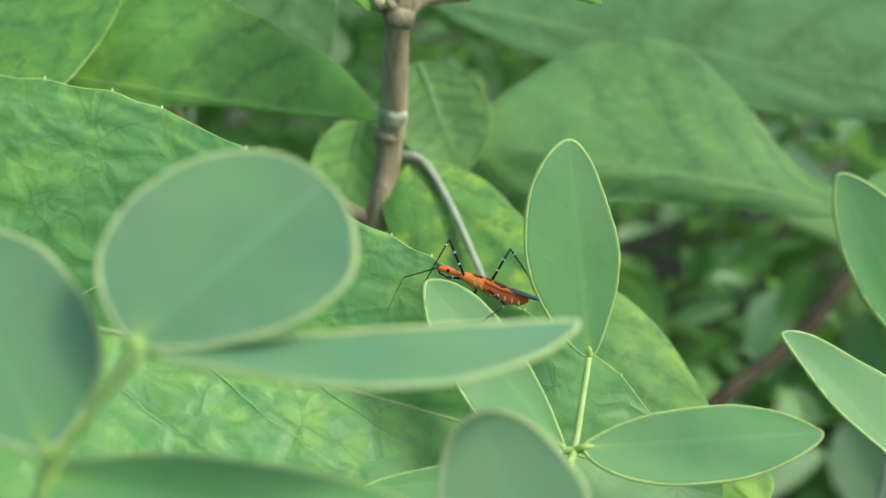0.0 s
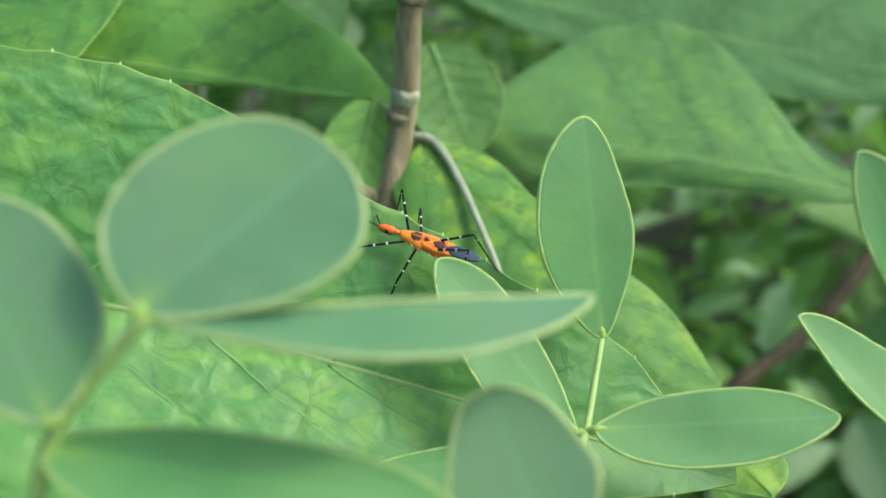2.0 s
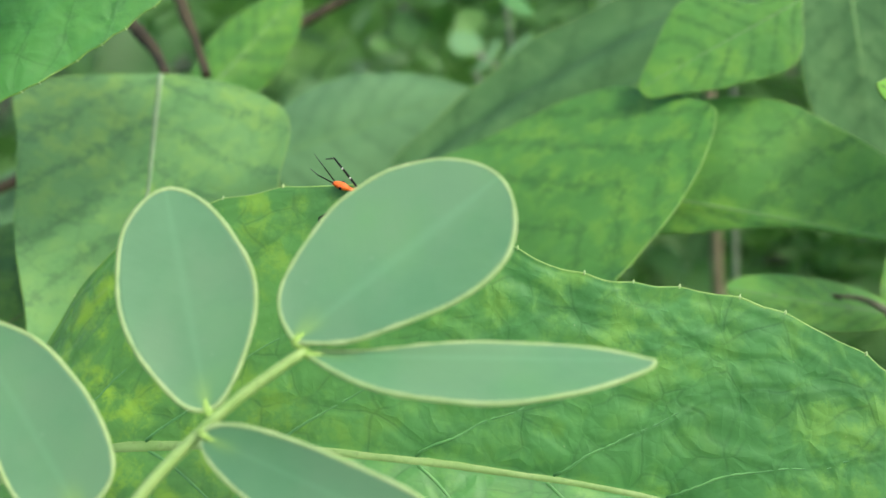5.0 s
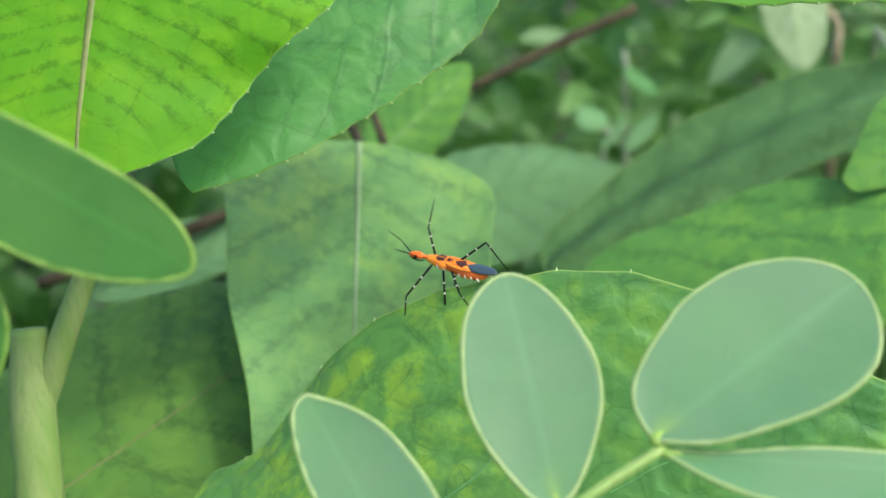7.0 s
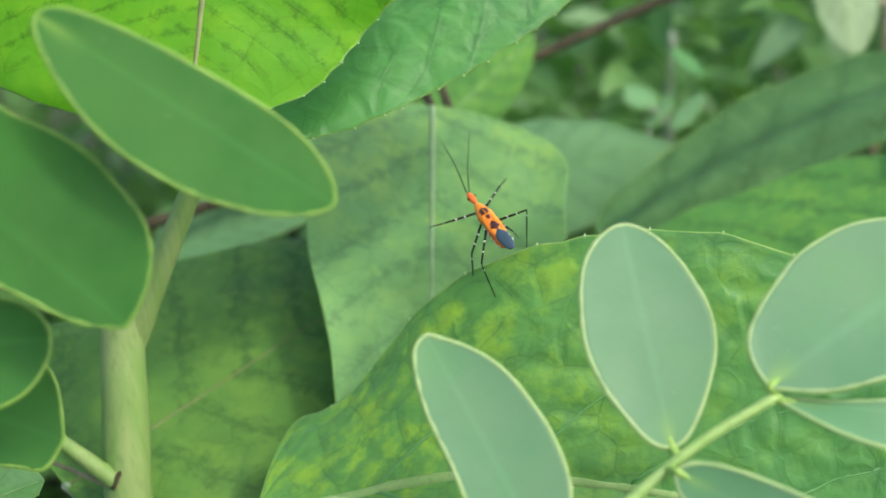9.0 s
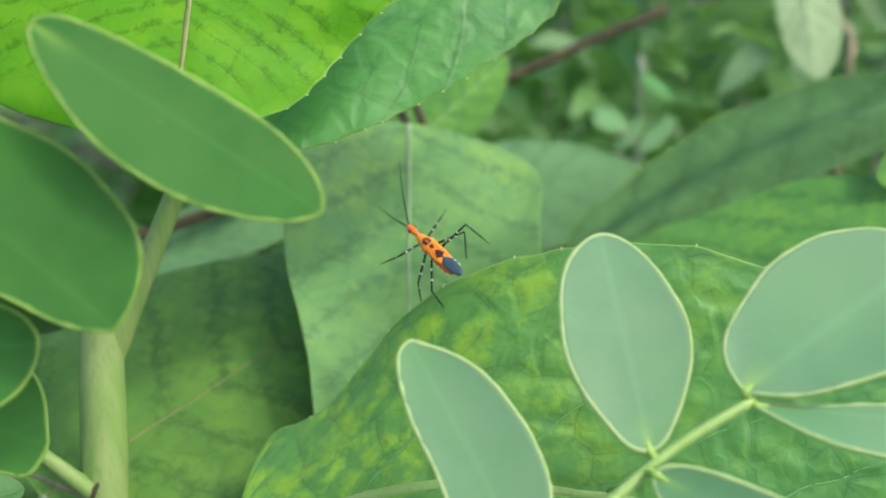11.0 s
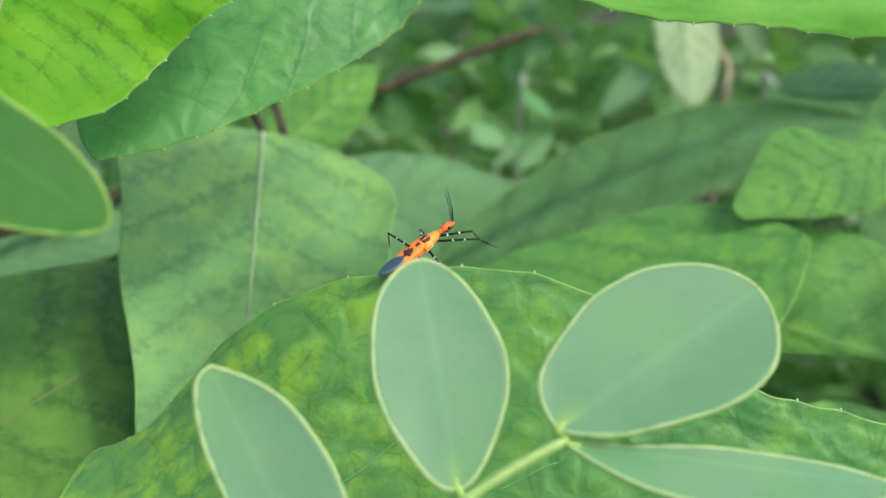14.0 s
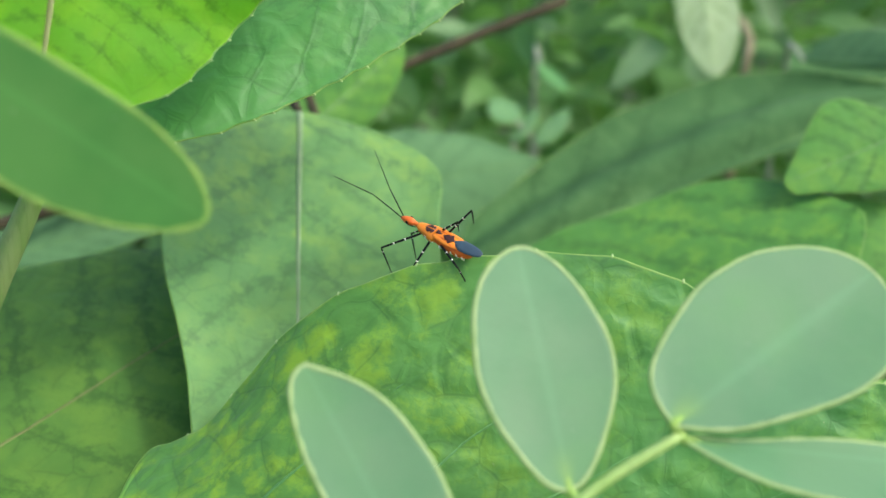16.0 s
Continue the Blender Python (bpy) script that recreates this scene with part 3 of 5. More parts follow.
plan_leaf(mid=((-0.1712, 0.0620, 0.5930), (-0.1606, 0.0690, 0.5922)), vl=(-0.0012, 0.0023, 0.0041), vr=(0.0017, -0.0033, -0.0065), kind='fresh', group='d', a=1, b=0.5, seed=20, cup=0.01)
plan_leaf(mid=((-0.1791, 0.0658, 0.5831), (-0.1644, 0.0718, 0.5766)), vl=(0.0006, 0.0042, 0.0066), vr=(-0.0004, -0.0036, -0.0057), kind='fresh', group='d', a=1, b=0.5, seed=21, cup=0.01, outline=((1.013, 0.023, -0.085, 0.058, -0.034, 0.007), (0.891, -0.040, 0.062, -0.077, 0.037, -0.011)))
# the leaf under the bug
plan_leaf(mid=((-0.1609, 0.1041, 0.5449), (-0.1261, 0.1147, 0.5547), (-0.0764, 0.1334, 0.5454), (-0.0350, 0.1428, 0.5336), (0.0405, 0.1452, 0.5086)), vl=((0.0095, 0.0330, 0.0154), (0.0141, 0.0168, 0.0282), (0.0123, 0.0266, 0.0230)), vr=((-0.0001, -0.0269, -0.0210), (0.0012, -0.0284, -0.0220), (0.0040, -0.0299, -0.0190)), kind='broad', a=0.737, b=0.862, seed=30, main=True, veins=11.0, outline=((1.016, 0.309, 0.062, 0.008, -0.016, 0.033, 0.039, 0.053, 0.027, 0.000, 0.027, 0.003, -0.001, -0.025), (0.871, 0.165, -0.099, -0.012, -0.017, -0.002, -0.007, -0.001, -0.004, -0.001, -0.002, -0.001, -0.002, -0.000)))
plan_leaf(mid=((-0.1728, 0.1990, 0.5865), (-0.1403, 0.1242, 0.5424)), vl=(-0.0208, -0.0109, 0.0017), vr=(0.0239, 0.0121, -0.0024), kind='pale', a=0.62, b=0.5, seed=31, outline=((1.136, 0.292, 0.249, 0.085, 0.075, 0.034), (0.945, 0.201, 0.011, -0.042, 0.004, -0.075)))
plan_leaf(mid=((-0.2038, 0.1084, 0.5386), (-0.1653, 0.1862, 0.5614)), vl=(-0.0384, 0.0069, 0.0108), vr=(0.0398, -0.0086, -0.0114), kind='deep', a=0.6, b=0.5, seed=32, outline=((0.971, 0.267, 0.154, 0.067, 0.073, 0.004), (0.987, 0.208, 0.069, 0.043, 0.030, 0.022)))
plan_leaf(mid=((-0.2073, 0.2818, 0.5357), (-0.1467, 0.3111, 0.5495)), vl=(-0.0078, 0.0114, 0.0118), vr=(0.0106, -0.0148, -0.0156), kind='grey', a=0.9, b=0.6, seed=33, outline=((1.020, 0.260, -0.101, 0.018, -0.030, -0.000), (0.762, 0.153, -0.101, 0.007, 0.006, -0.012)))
plan_leaf(mid=((-0.1898, 0.2310, 0.5695), (-0.1716, 0.2586, 0.5905)), vl=(-0.0091, 0.0026, 0.0045), vr=(0.0047, 0.0030, -0.0080), kind='broad', a=0.9, b=0.6, seed=34)
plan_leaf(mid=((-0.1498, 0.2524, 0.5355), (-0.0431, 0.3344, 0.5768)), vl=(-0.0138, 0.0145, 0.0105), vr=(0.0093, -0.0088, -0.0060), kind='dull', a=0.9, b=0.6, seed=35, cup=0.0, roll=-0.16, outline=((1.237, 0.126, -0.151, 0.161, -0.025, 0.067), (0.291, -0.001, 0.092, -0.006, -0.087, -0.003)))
plan_leaf(mid=((-0.0470, 0.2431, 0.5890), (-0.0769, 0.2273, 0.5750)), vl=(0.0058, -0.0044, -0.0068), vr=(-0.0065, 0.0055, 0.0085), kind='broad', a=0.7, b=0.55, seed=36, outline=((0.965, 0.195, -0.042, -0.120, -0.049, -0.055), (0.814, 0.010, -0.102, 0.166, 0.170, 0.052)), wave=0.015)
plan_leaf(mid=((-0.0621, 0.2257, 0.5722), (-0.1098, 0.1660, 0.5327)), vl=(0.0138, -0.0076, -0.0008), vr=(-0.0312, 0.0248, 0.0050), kind='broad', a=0.85, b=1.0, seed=37, rib=0, cup=0, wave=0.02, outline=((0.887, 0.078, -0.152, 0.032, -0.012), (1.112, 0.108, -0.097, 0.106, 0.014)))
plan_leaf(mid=((-0.0847, 0.2191, 0.5568), (-0.0120, 0.2186, 0.5463)), vl=(0.0024, 0.0156, 0.0187), vr=(-0.0004, -0.0052, -0.0061), kind='broad', a=0.75, b=0.62, seed=38, outline=((0.962, 0.236, 0.039, 0.067, 0.044, 0.040), (0.463, 0.398, 0.138, -0.005, -0.075, -0.012)))
plan_leaf(mid=((0.1020, 0.2324, 0.5216), (-0.0029, 0.2628, 0.5331)), vl=(-0.0037, -0.0105, -0.0055), vr=(0.0165, 0.0481, 0.0232), kind='olive', a=0.8, b=0.6, seed=39, outline=((0.555, -0.285, -0.123, -0.004, -0.170, -0.074), (0.691, -0.141, -0.149, 0.237, 0.050, 0.077)))
plan_leaf(mid=((-0.0023, 0.3344, 0.5538), (0.1642, 0.3233, 0.5234)), vl=(0.0096, 0.0451, 0.0359), vr=(-0.0024, -0.0136, -0.0080), kind='dull', a=0.9, b=0.6, seed=40)
plan_leaf(mid=((-0.0056, 0.2607, 0.5500), (0.0038, 0.2423, 0.5288)), vl=(-0.0104, -0.0032, -0.0018), vr=(0.0110, 0.0028, 0.0025), kind='olive', a=0.9, b=0.6, seed=41)
plan_leaf(mid=((-0.0064, 0.2146, 0.5391), (0.0506, 0.1596, 0.4969)), vl=(0.0106, 0.0070, 0.0047), vr=(-0.0176, -0.0116, -0.0080), kind='mottled', a=0.75, b=0.6, seed=42, rib=0.25, outline=((0.860, 0.006, 0.076, 0.036, 0.063, -0.103), (0.729, 0.123, 0.005, 0.017, -0.005, 0.045)))
plan_leaf(mid=((-0.0248, 0.2276, 0.5274), (-0.0566, 0.2092, 0.5400)), vl=(0.0004, -0.0035, -0.0041), vr=(-0.0020, 0.0056, 0.0031), kind='broad', a=0.95, b=0.55, seed=43)
plan_leaf(mid=((-0.0127, 0.2086, 0.5695), (-0.0299, 0.2022, 0.5840)), vl=(-0.0011, -0.0029, -0.0027), vr=(0.0015, 0.0038, 0.0034), kind='lit', a=1.15, b=0.55, seed=44, outline=((0.241, -0.089, 0.162, 0.022, 0.026, 0.054), (0.583, -0.045, 0.039, -0.046, -0.062, 0.091)))
plan_leaf(mid=((-0.0116, 0.2118, 0.5707), (-0.0167, 0.2300, 0.5983)), vl=(-0.0106, -0.0025, -0.0003), vr=(0.0098, 0.0039, -0.0008), kind='quilted', a=0.9, b=0.6, seed=45)
plan_leaf(mid=((-0.0038, 0.2169, 0.5766), (0.0291, 0.2155, 0.5693)), vl=(0.0015, 0.0038, 0.0060), vr=(0.0002, -0.0016, 0.0014), kind='lit', a=0.9, b=0.6, seed=46)
plan_leaf(mid=((-0.1280, 0.1856, 0.6404), (-0.1638, 0.1285, 0.5987)), vl=(0.0110, 0.0015, -0.0014), vr=(-0.0209, 0.0052, 0.0100), kind='quilted', a=0.85, b=0.45, seed=47, rib=0, teeth=16, outline=((1.328, 0.334, -0.019, 0.094, 0.057, 0.065), (1.007, 0.069, 0.024, 0.011, 0.016, 0.006)))
plan_leaf(mid=((-0.1720, 0.1301, 0.6472), (-0.1649, 0.1042, 0.6053)), vl=(0.0221, 0.0084, -0.0016), vr=(-0.0340, -0.0123, 0.0031), kind='bright', a=1.0, b=0.6, seed=48, teeth=16, outline=((1.349, 0.612, 0.171, 0.157, 0.014, 0.081), (1.014, 0.010, -0.063, 0.028, -0.047, 0.041)))
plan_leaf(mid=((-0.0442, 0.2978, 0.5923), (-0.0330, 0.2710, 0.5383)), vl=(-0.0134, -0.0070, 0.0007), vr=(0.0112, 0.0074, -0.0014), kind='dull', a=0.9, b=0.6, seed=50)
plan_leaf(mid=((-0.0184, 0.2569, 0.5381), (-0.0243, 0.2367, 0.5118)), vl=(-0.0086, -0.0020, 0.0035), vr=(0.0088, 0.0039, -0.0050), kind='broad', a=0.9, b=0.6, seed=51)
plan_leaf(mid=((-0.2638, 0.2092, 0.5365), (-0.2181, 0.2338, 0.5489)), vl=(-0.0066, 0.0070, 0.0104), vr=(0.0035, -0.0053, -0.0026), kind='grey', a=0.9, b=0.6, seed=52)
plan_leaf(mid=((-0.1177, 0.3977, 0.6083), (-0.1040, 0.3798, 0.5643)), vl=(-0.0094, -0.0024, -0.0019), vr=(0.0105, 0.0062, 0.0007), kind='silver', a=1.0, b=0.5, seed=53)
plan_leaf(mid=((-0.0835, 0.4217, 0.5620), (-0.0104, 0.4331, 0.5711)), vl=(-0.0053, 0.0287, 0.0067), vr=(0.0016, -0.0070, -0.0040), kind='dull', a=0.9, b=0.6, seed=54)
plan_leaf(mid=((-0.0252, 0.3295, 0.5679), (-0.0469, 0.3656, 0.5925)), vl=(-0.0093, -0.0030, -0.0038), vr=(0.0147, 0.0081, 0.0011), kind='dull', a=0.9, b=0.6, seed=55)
plan_leaf(mid=((-0.0176, 0.1770, 0.6337), (-0.1077, 0.1431, 0.6299)), vl=(0.0021, -0.0054, -0.0069), vr=(-0.0061, 0.0157, 0.0200), kind='lit', a=0.9, b=0.6, seed=49, teeth=16, outline=((1.052, 0.199, -0.053, -0.018, -0.094, 0.006), (0.943, 0.052, -0.058, 0.001, -0.008, 0.001)))
plan_leaf(mid=((-0.1933, 0.0602, 0.5598), (-0.1819, 0.0836, 0.5597)), vl=(-0.0032, 0.0013, 0.0065), vr=(0.0020, -0.0008, -0.0041), kind='quilted', a=0.9, b=0.6, seed=56, teeth=10)
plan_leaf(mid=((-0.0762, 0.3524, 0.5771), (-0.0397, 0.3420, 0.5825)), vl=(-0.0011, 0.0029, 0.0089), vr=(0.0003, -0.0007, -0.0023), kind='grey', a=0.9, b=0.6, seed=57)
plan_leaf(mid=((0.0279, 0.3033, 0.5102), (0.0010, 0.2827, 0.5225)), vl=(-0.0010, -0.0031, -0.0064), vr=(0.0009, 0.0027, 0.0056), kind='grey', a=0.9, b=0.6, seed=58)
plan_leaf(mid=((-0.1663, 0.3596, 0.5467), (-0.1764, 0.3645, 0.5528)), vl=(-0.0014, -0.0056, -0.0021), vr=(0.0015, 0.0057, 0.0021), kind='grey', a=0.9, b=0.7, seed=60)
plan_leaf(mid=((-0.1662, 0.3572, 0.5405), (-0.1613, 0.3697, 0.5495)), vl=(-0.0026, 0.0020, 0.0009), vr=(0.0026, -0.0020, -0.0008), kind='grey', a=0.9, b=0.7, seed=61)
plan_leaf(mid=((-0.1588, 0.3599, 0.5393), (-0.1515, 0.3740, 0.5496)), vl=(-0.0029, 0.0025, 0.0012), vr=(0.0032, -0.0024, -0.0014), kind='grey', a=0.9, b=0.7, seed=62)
plan_leaf(mid=((-0.1661, 0.3886, 0.5615), (-0.1539, 0.3825, 0.5533)), vl=(0.0007, 0.0045, 0.0009), vr=(-0.0008, -0.0046, -0.0010), kind='quilted', a=0.9, b=0.7, seed=63)
# rachis B
plan_stem(path=((-0.0837, 0.0999, 0.5837), (-0.0929, 0.0930, 0.5775), (-0.1029, 0.0835, 0.5666), (-0.1166, 0.0731, 0.5412)), r=(0.0006, 0.0007, 0.0008, 0.001), kind='rachis', group='b')
# rachis A
plan_stem(path=((-0.0250, 0.0874, 0.5594), (-0.0329, 0.0870, 0.5497), (-0.0354, 0.0852, 0.5418), (-0.0382, 0.0835, 0.5225)), r=(0.0006, 0.0007, 0.0008, 0.0009), kind='rachis', group='a')
# rachis U
plan_stem(path=((0.0204, 0.1461, 0.5307), (0.0175, 0.1348, 0.5230), (0.0161, 0.1306, 0.5203), (0.0137, 0.1243, 0.5031)), r=(0.0004, 0.0005, 0.0006, 0.0008), kind='rachis', group='u')
# rachis R
plan_stem(path=((0.0609, 0.1282, 0.5370), (0.0670, 0.1368, 0.5139), (0.0662, 0.1283, 0.4907)), r=(0.0007, 0.0008, 0.0009), kind='rachis', group='r')
# stem D
plan_stem(path=((-0.1945, 0.1198, 0.5757), (-0.1940, 0.1186, 0.5717), (-0.1933, 0.1164, 0.5644), (-0.1923, 0.1134, 0.5534), (-0.1908, 0.1093, 0.5384), (-0.1889, 0.1035, 0.5122)), r=(0.0030, 0.0037, 0.0040, 0.0040, 0.0041, 0.0043), kind='green_stem', group='d')
# twig D
plan_stem(path=((-0.1992, 0.1042, 0.5512), (-0.1907, 0.1071, 0.5432)), r=(0.0012, 0.0016), kind='green_stem', group='d')
# stem S
plan_stem(path=((-0.0047, 0.2121, 0.5741), (-0.0078, 0.2094, 0.5677), (-0.0089, 0.2123, 0.5567), (-0.0100, 0.2138, 0.5427), (-0.0120, 0.2099, 0.5325), (-0.0143, 0.2054, 0.5213), (-0.0179, 0.1988, 0.5036), (-0.0212, 0.1876, 0.4513)), r=(0.0017, 0.0022, 0.0022, 0.0023, 0.0022, 0.0024, 0.0027, 0.003), kind='bark', group='s')
# stub S
plan_stem(path=((-0.0074, 0.2098, 0.5681), (-0.0027, 0.2125, 0.5709), (0.0047, 0.2162, 0.5711)), r=(0.0016, 0.0013, 0.0012), kind='bark', group='s')
# shoot S1
plan_stem(path=((-0.0113, 0.2090, 0.5694), (-0.0125, 0.2119, 0.5769), (-0.0142, 0.2187, 0.5887)), r=(0.0014, 0.0012, 0.0012), kind='rachis', group='s')
# shoot S2
plan_stem(path=((-0.0069, 0.2099, 0.5681), (-0.0042, 0.2135, 0.5743), (-0.0013, 0.2225, 0.5876)), r=(0.0016, 0.0014, 0.0013), kind='rachis', group='s')
# branch S
plan_stem(path=((-0.0140, 0.2089, 0.5293), (-0.0190, 0.2107, 0.5318), (-0.0254, 0.2159, 0.5330), (-0.0320, 0.2205, 0.5340), (-0.0385, 0.2230, 0.5330)), r=(0.0016, 0.0013, 0.0010, 0.0006, 0.0004), kind='bark', group='s')
# petiole P
plan_stem(path=((-0.0091, 0.2170, 0.5401), (-0.0042, 0.2144, 0.5399), (0.0006, 0.2072, 0.5347), (0.0062, 0.1930, 0.5264), (0.0094, 0.1848, 0.5201), (0.0126, 0.1772, 0.5140)), r=(0.001, 0.0008, 0.0007, 0.0006, 0.0005, 0.0004), kind='petiole', group='s')
# petiole C
plan_stem(path=((-0.1741, 0.2020, 0.5854), (-0.1799, 0.2079, 0.5883), (-0.1885, 0.2134, 0.5931), (-0.1994, 0.2182, 0.5987), (-0.2132, 0.2231, 0.6073)), r=(0.0010, 0.0013, 0.0016, 0.0019, 0.0022), kind='dead_twig', group='s')
# petiole G
plan_stem(path=((-0.1812, 0.2263, 0.5781), (-0.1876, 0.2336, 0.5844), (-0.1950, 0.2409, 0.5919), (-0.2027, 0.2492, 0.6016)), r=(0.0010, 0.0013, 0.0016, 0.0019), kind='dead_twig', group='s')
# twig dark
plan_stem(path=((-0.2703, 0.1978, 0.5442), (-0.2355, 0.2283, 0.5541), (-0.1809, 0.2792, 0.5792), (-0.1419, 0.3107, 0.5961)), r=(0.0018, 0.0017, 0.0015, 0.0013), kind='dead_twig', group='t')
# branch far
plan_stem(path=((0.0698, 0.3177, 0.4204), (0.0874, 0.3225, 0.4337), (0.1152, 0.3383, 0.4478), (0.1407, 0.3577, 0.4716)), r=(0.0022, 0.0026, 0.0028, 0.0032), kind='dead_twig', group='f')
# twig D2
plan_stem(path=((-0.2058, 0.1048, 0.5462), (-0.2003, 0.1064, 0.5440), (-0.1903, 0.1076, 0.5411)), r=(0.0003, 0.0004, 0.0005), kind='bark', group='d')
# bare twig beside the silvery leaf
plan_stem(path=((-0.1162, 0.4018, 0.5993), (-0.1052, 0.3963, 0.5879), (-0.0953, 0.3905, 0.5769), (-0.0950, 0.3864, 0.5661), (-0.0968, 0.4028, 0.5215)), r=(0.0010, 0.0012, 0.0016, 0.0016, 0.0020), kind='bark', group='q')
# side shoot of stem D
plan_stem(path=((-0.1822, 0.1314, 0.5964), (-0.1834, 0.1288, 0.5911), (-0.1859, 0.1257, 0.5836), (-0.1883, 0.1228, 0.5766), (-0.1909, 0.1195, 0.5689), (-0.1942, 0.1168, 0.5599)), r=(0.0015, 0.0018, 0.0020, 0.0022, 0.0026, 0.0024), kind='green_stem', group='d')
# </leaves>

SPRIGS = {
    "a": "pale blue-green waxy leaflets on a green stalk",
    "b": "round and slender waxy leaflets with yellowish rims",
    "u": "upright pointed green leaflets rising beside the stem",
    "r": "narrow green leaflets with pale rims beside dark undergrowth",
    "d": "deep green rounded leaflets, coloured as shaded, on a thick pale stem",
}
BROAD = {
    "broad": "broad net-veined green leaf with yellow mottling",
    "pale": "broad pale green leaf with grey midrib",
    "dull": "long dull grey-green leaf, shade in its colour",
    "grey": "smooth grey-green leaf behind the others",
    "silver": "pale silvery-green leaf far behind",
    "bright": "young yellow-green leaf with light shining through",
    "lit": "light green leaf overhead with uneven margin",
    "deep": "broad olive-green leaf, shade in its colour",
    "olive": "broad dull olive-green leaf",
    "quilted": "puckered glossy green leaf with pale toothed margin",
    "mottled": "green leaf with strong yellow mottling between veins",
}


OWN_LABELS = {
    31: "broad pale green leaf with grey midrib and wavy edge",
    32: "olive-green net-veined leaf, coloured as shaded, behind a thick stem",
    33: "smooth grey-green pointed leaf under a dead twig",
    34: "small dull green leaf on a pale stalk",
    35: "long grey-green leaf with a raised midrib, coloured as shaded",
    36: "short green leaf with dark feathered veins",
    37: "broad mottled green leaf overlapping another leaf",
    38: "long tapering green leaf reaching the woody stem",
    39: "large soft green leaf above shaded undergrowth",
    40: "wide dull green leaf, blurred, behind the stem",
    41: "small oval green leaf beside the woody stem",
    42: "yellow-mottled green leaf on a hairy grey stalk",
    43: "thin curled green leaf on a side twig",
    44: "young light green leaf sprouting at a node",
    45: "dark puckered green leaf at the shoot tip",
    46: "slender light green leaf on a young shoot",
    47: "puckered glossy green leaf with pale toothed margin",
    48: "yellow-green leaf with sunlight shining through its veins",
    49: "light green leaf hanging overhead with toothed edge",
    50: "dull green upright leaf deep in the shrub",
    51: "blurred green leaf behind the woody stem",
    52: "grey-green leaf half hidden behind darker leaves",
    53: "pale silvery-green leaf far behind in the thicket",
    54: "blurred dull green leaf far behind",
    56: "crinkled green leaf low beside a thick stem",
    57: "grey-green leaf under the overhead leaf",
    58: "round grey-green leaf beside the woody stem",
    60: "small round pale leaf in the undergrowth",
    61: "small narrow pale leaf in the undergrowth",
    62: "small oval pale leaf in the undergrowth",
    63: "young yellow-green leaf in the undergrowth",
    55: "dull green drooping leaf behind mottled leaves",
}


def empty(name, place):
    ob = new(name)
    ob.empty_display_size = 0.01
    ob.location = place
    return ob


def moved(form, origin):
    """The same blade in its thing's own space."""
    def at(s, v):
        p, up = form(s, v)
        return p - origin, up
    return at


sprigs = {}
for key, text in SPRIGS.items():
    first = next(leaf for leaf in LEAVES if leaf.get("group") == key)
    sprigs[key] = tagged(empty("compound_leaf", first["mid"][0]), text, "leaf", group="compound leaves with round leaflets")


def build_leaflet(leaf):
    parent = sprigs[leaf["group"]]
    origin = Vector(parent.location)
    form = moved(leaf_form(leaf["mid"], leaf["vl"], leaf["vr"], leaf["a"], leaf["b"], leaf["seed"], leaf.get("cup", 0.06), 0.02, outline=leaf.get("outline")), origin)
    blade = part("leaflet", sheet(form, 44, 16, 0.0004), MATS[leaf["kind"]], parent)
    part("rim", rim_loop(form, 0.00030 if leaf["kind"] == "green" else 0.00034, 60, seed=leaf["seed"]), MATS[{"fresh": "olive_edge", "green": "bright_rim"}.get(leaf["kind"], "rim")], blade, "thin pale yellow-green rim")
    ribs = [form(0.02 + 0.93 * i / 24, 0.0) for i in range(25)]
    part("midrib", tube(bmesh.new(), [p + up * 0.00002 for p, up in ribs], [0.00022 * (1 - 0.8 * i / 24) for i in range(25)], 6), MATS[leaf["kind"]], blade)


# leaves that stand on a stalk of their own
ON_STALKS = (32, 33, 35, 39, 52, 56, 57, 58, 60, 61, 62, 63)


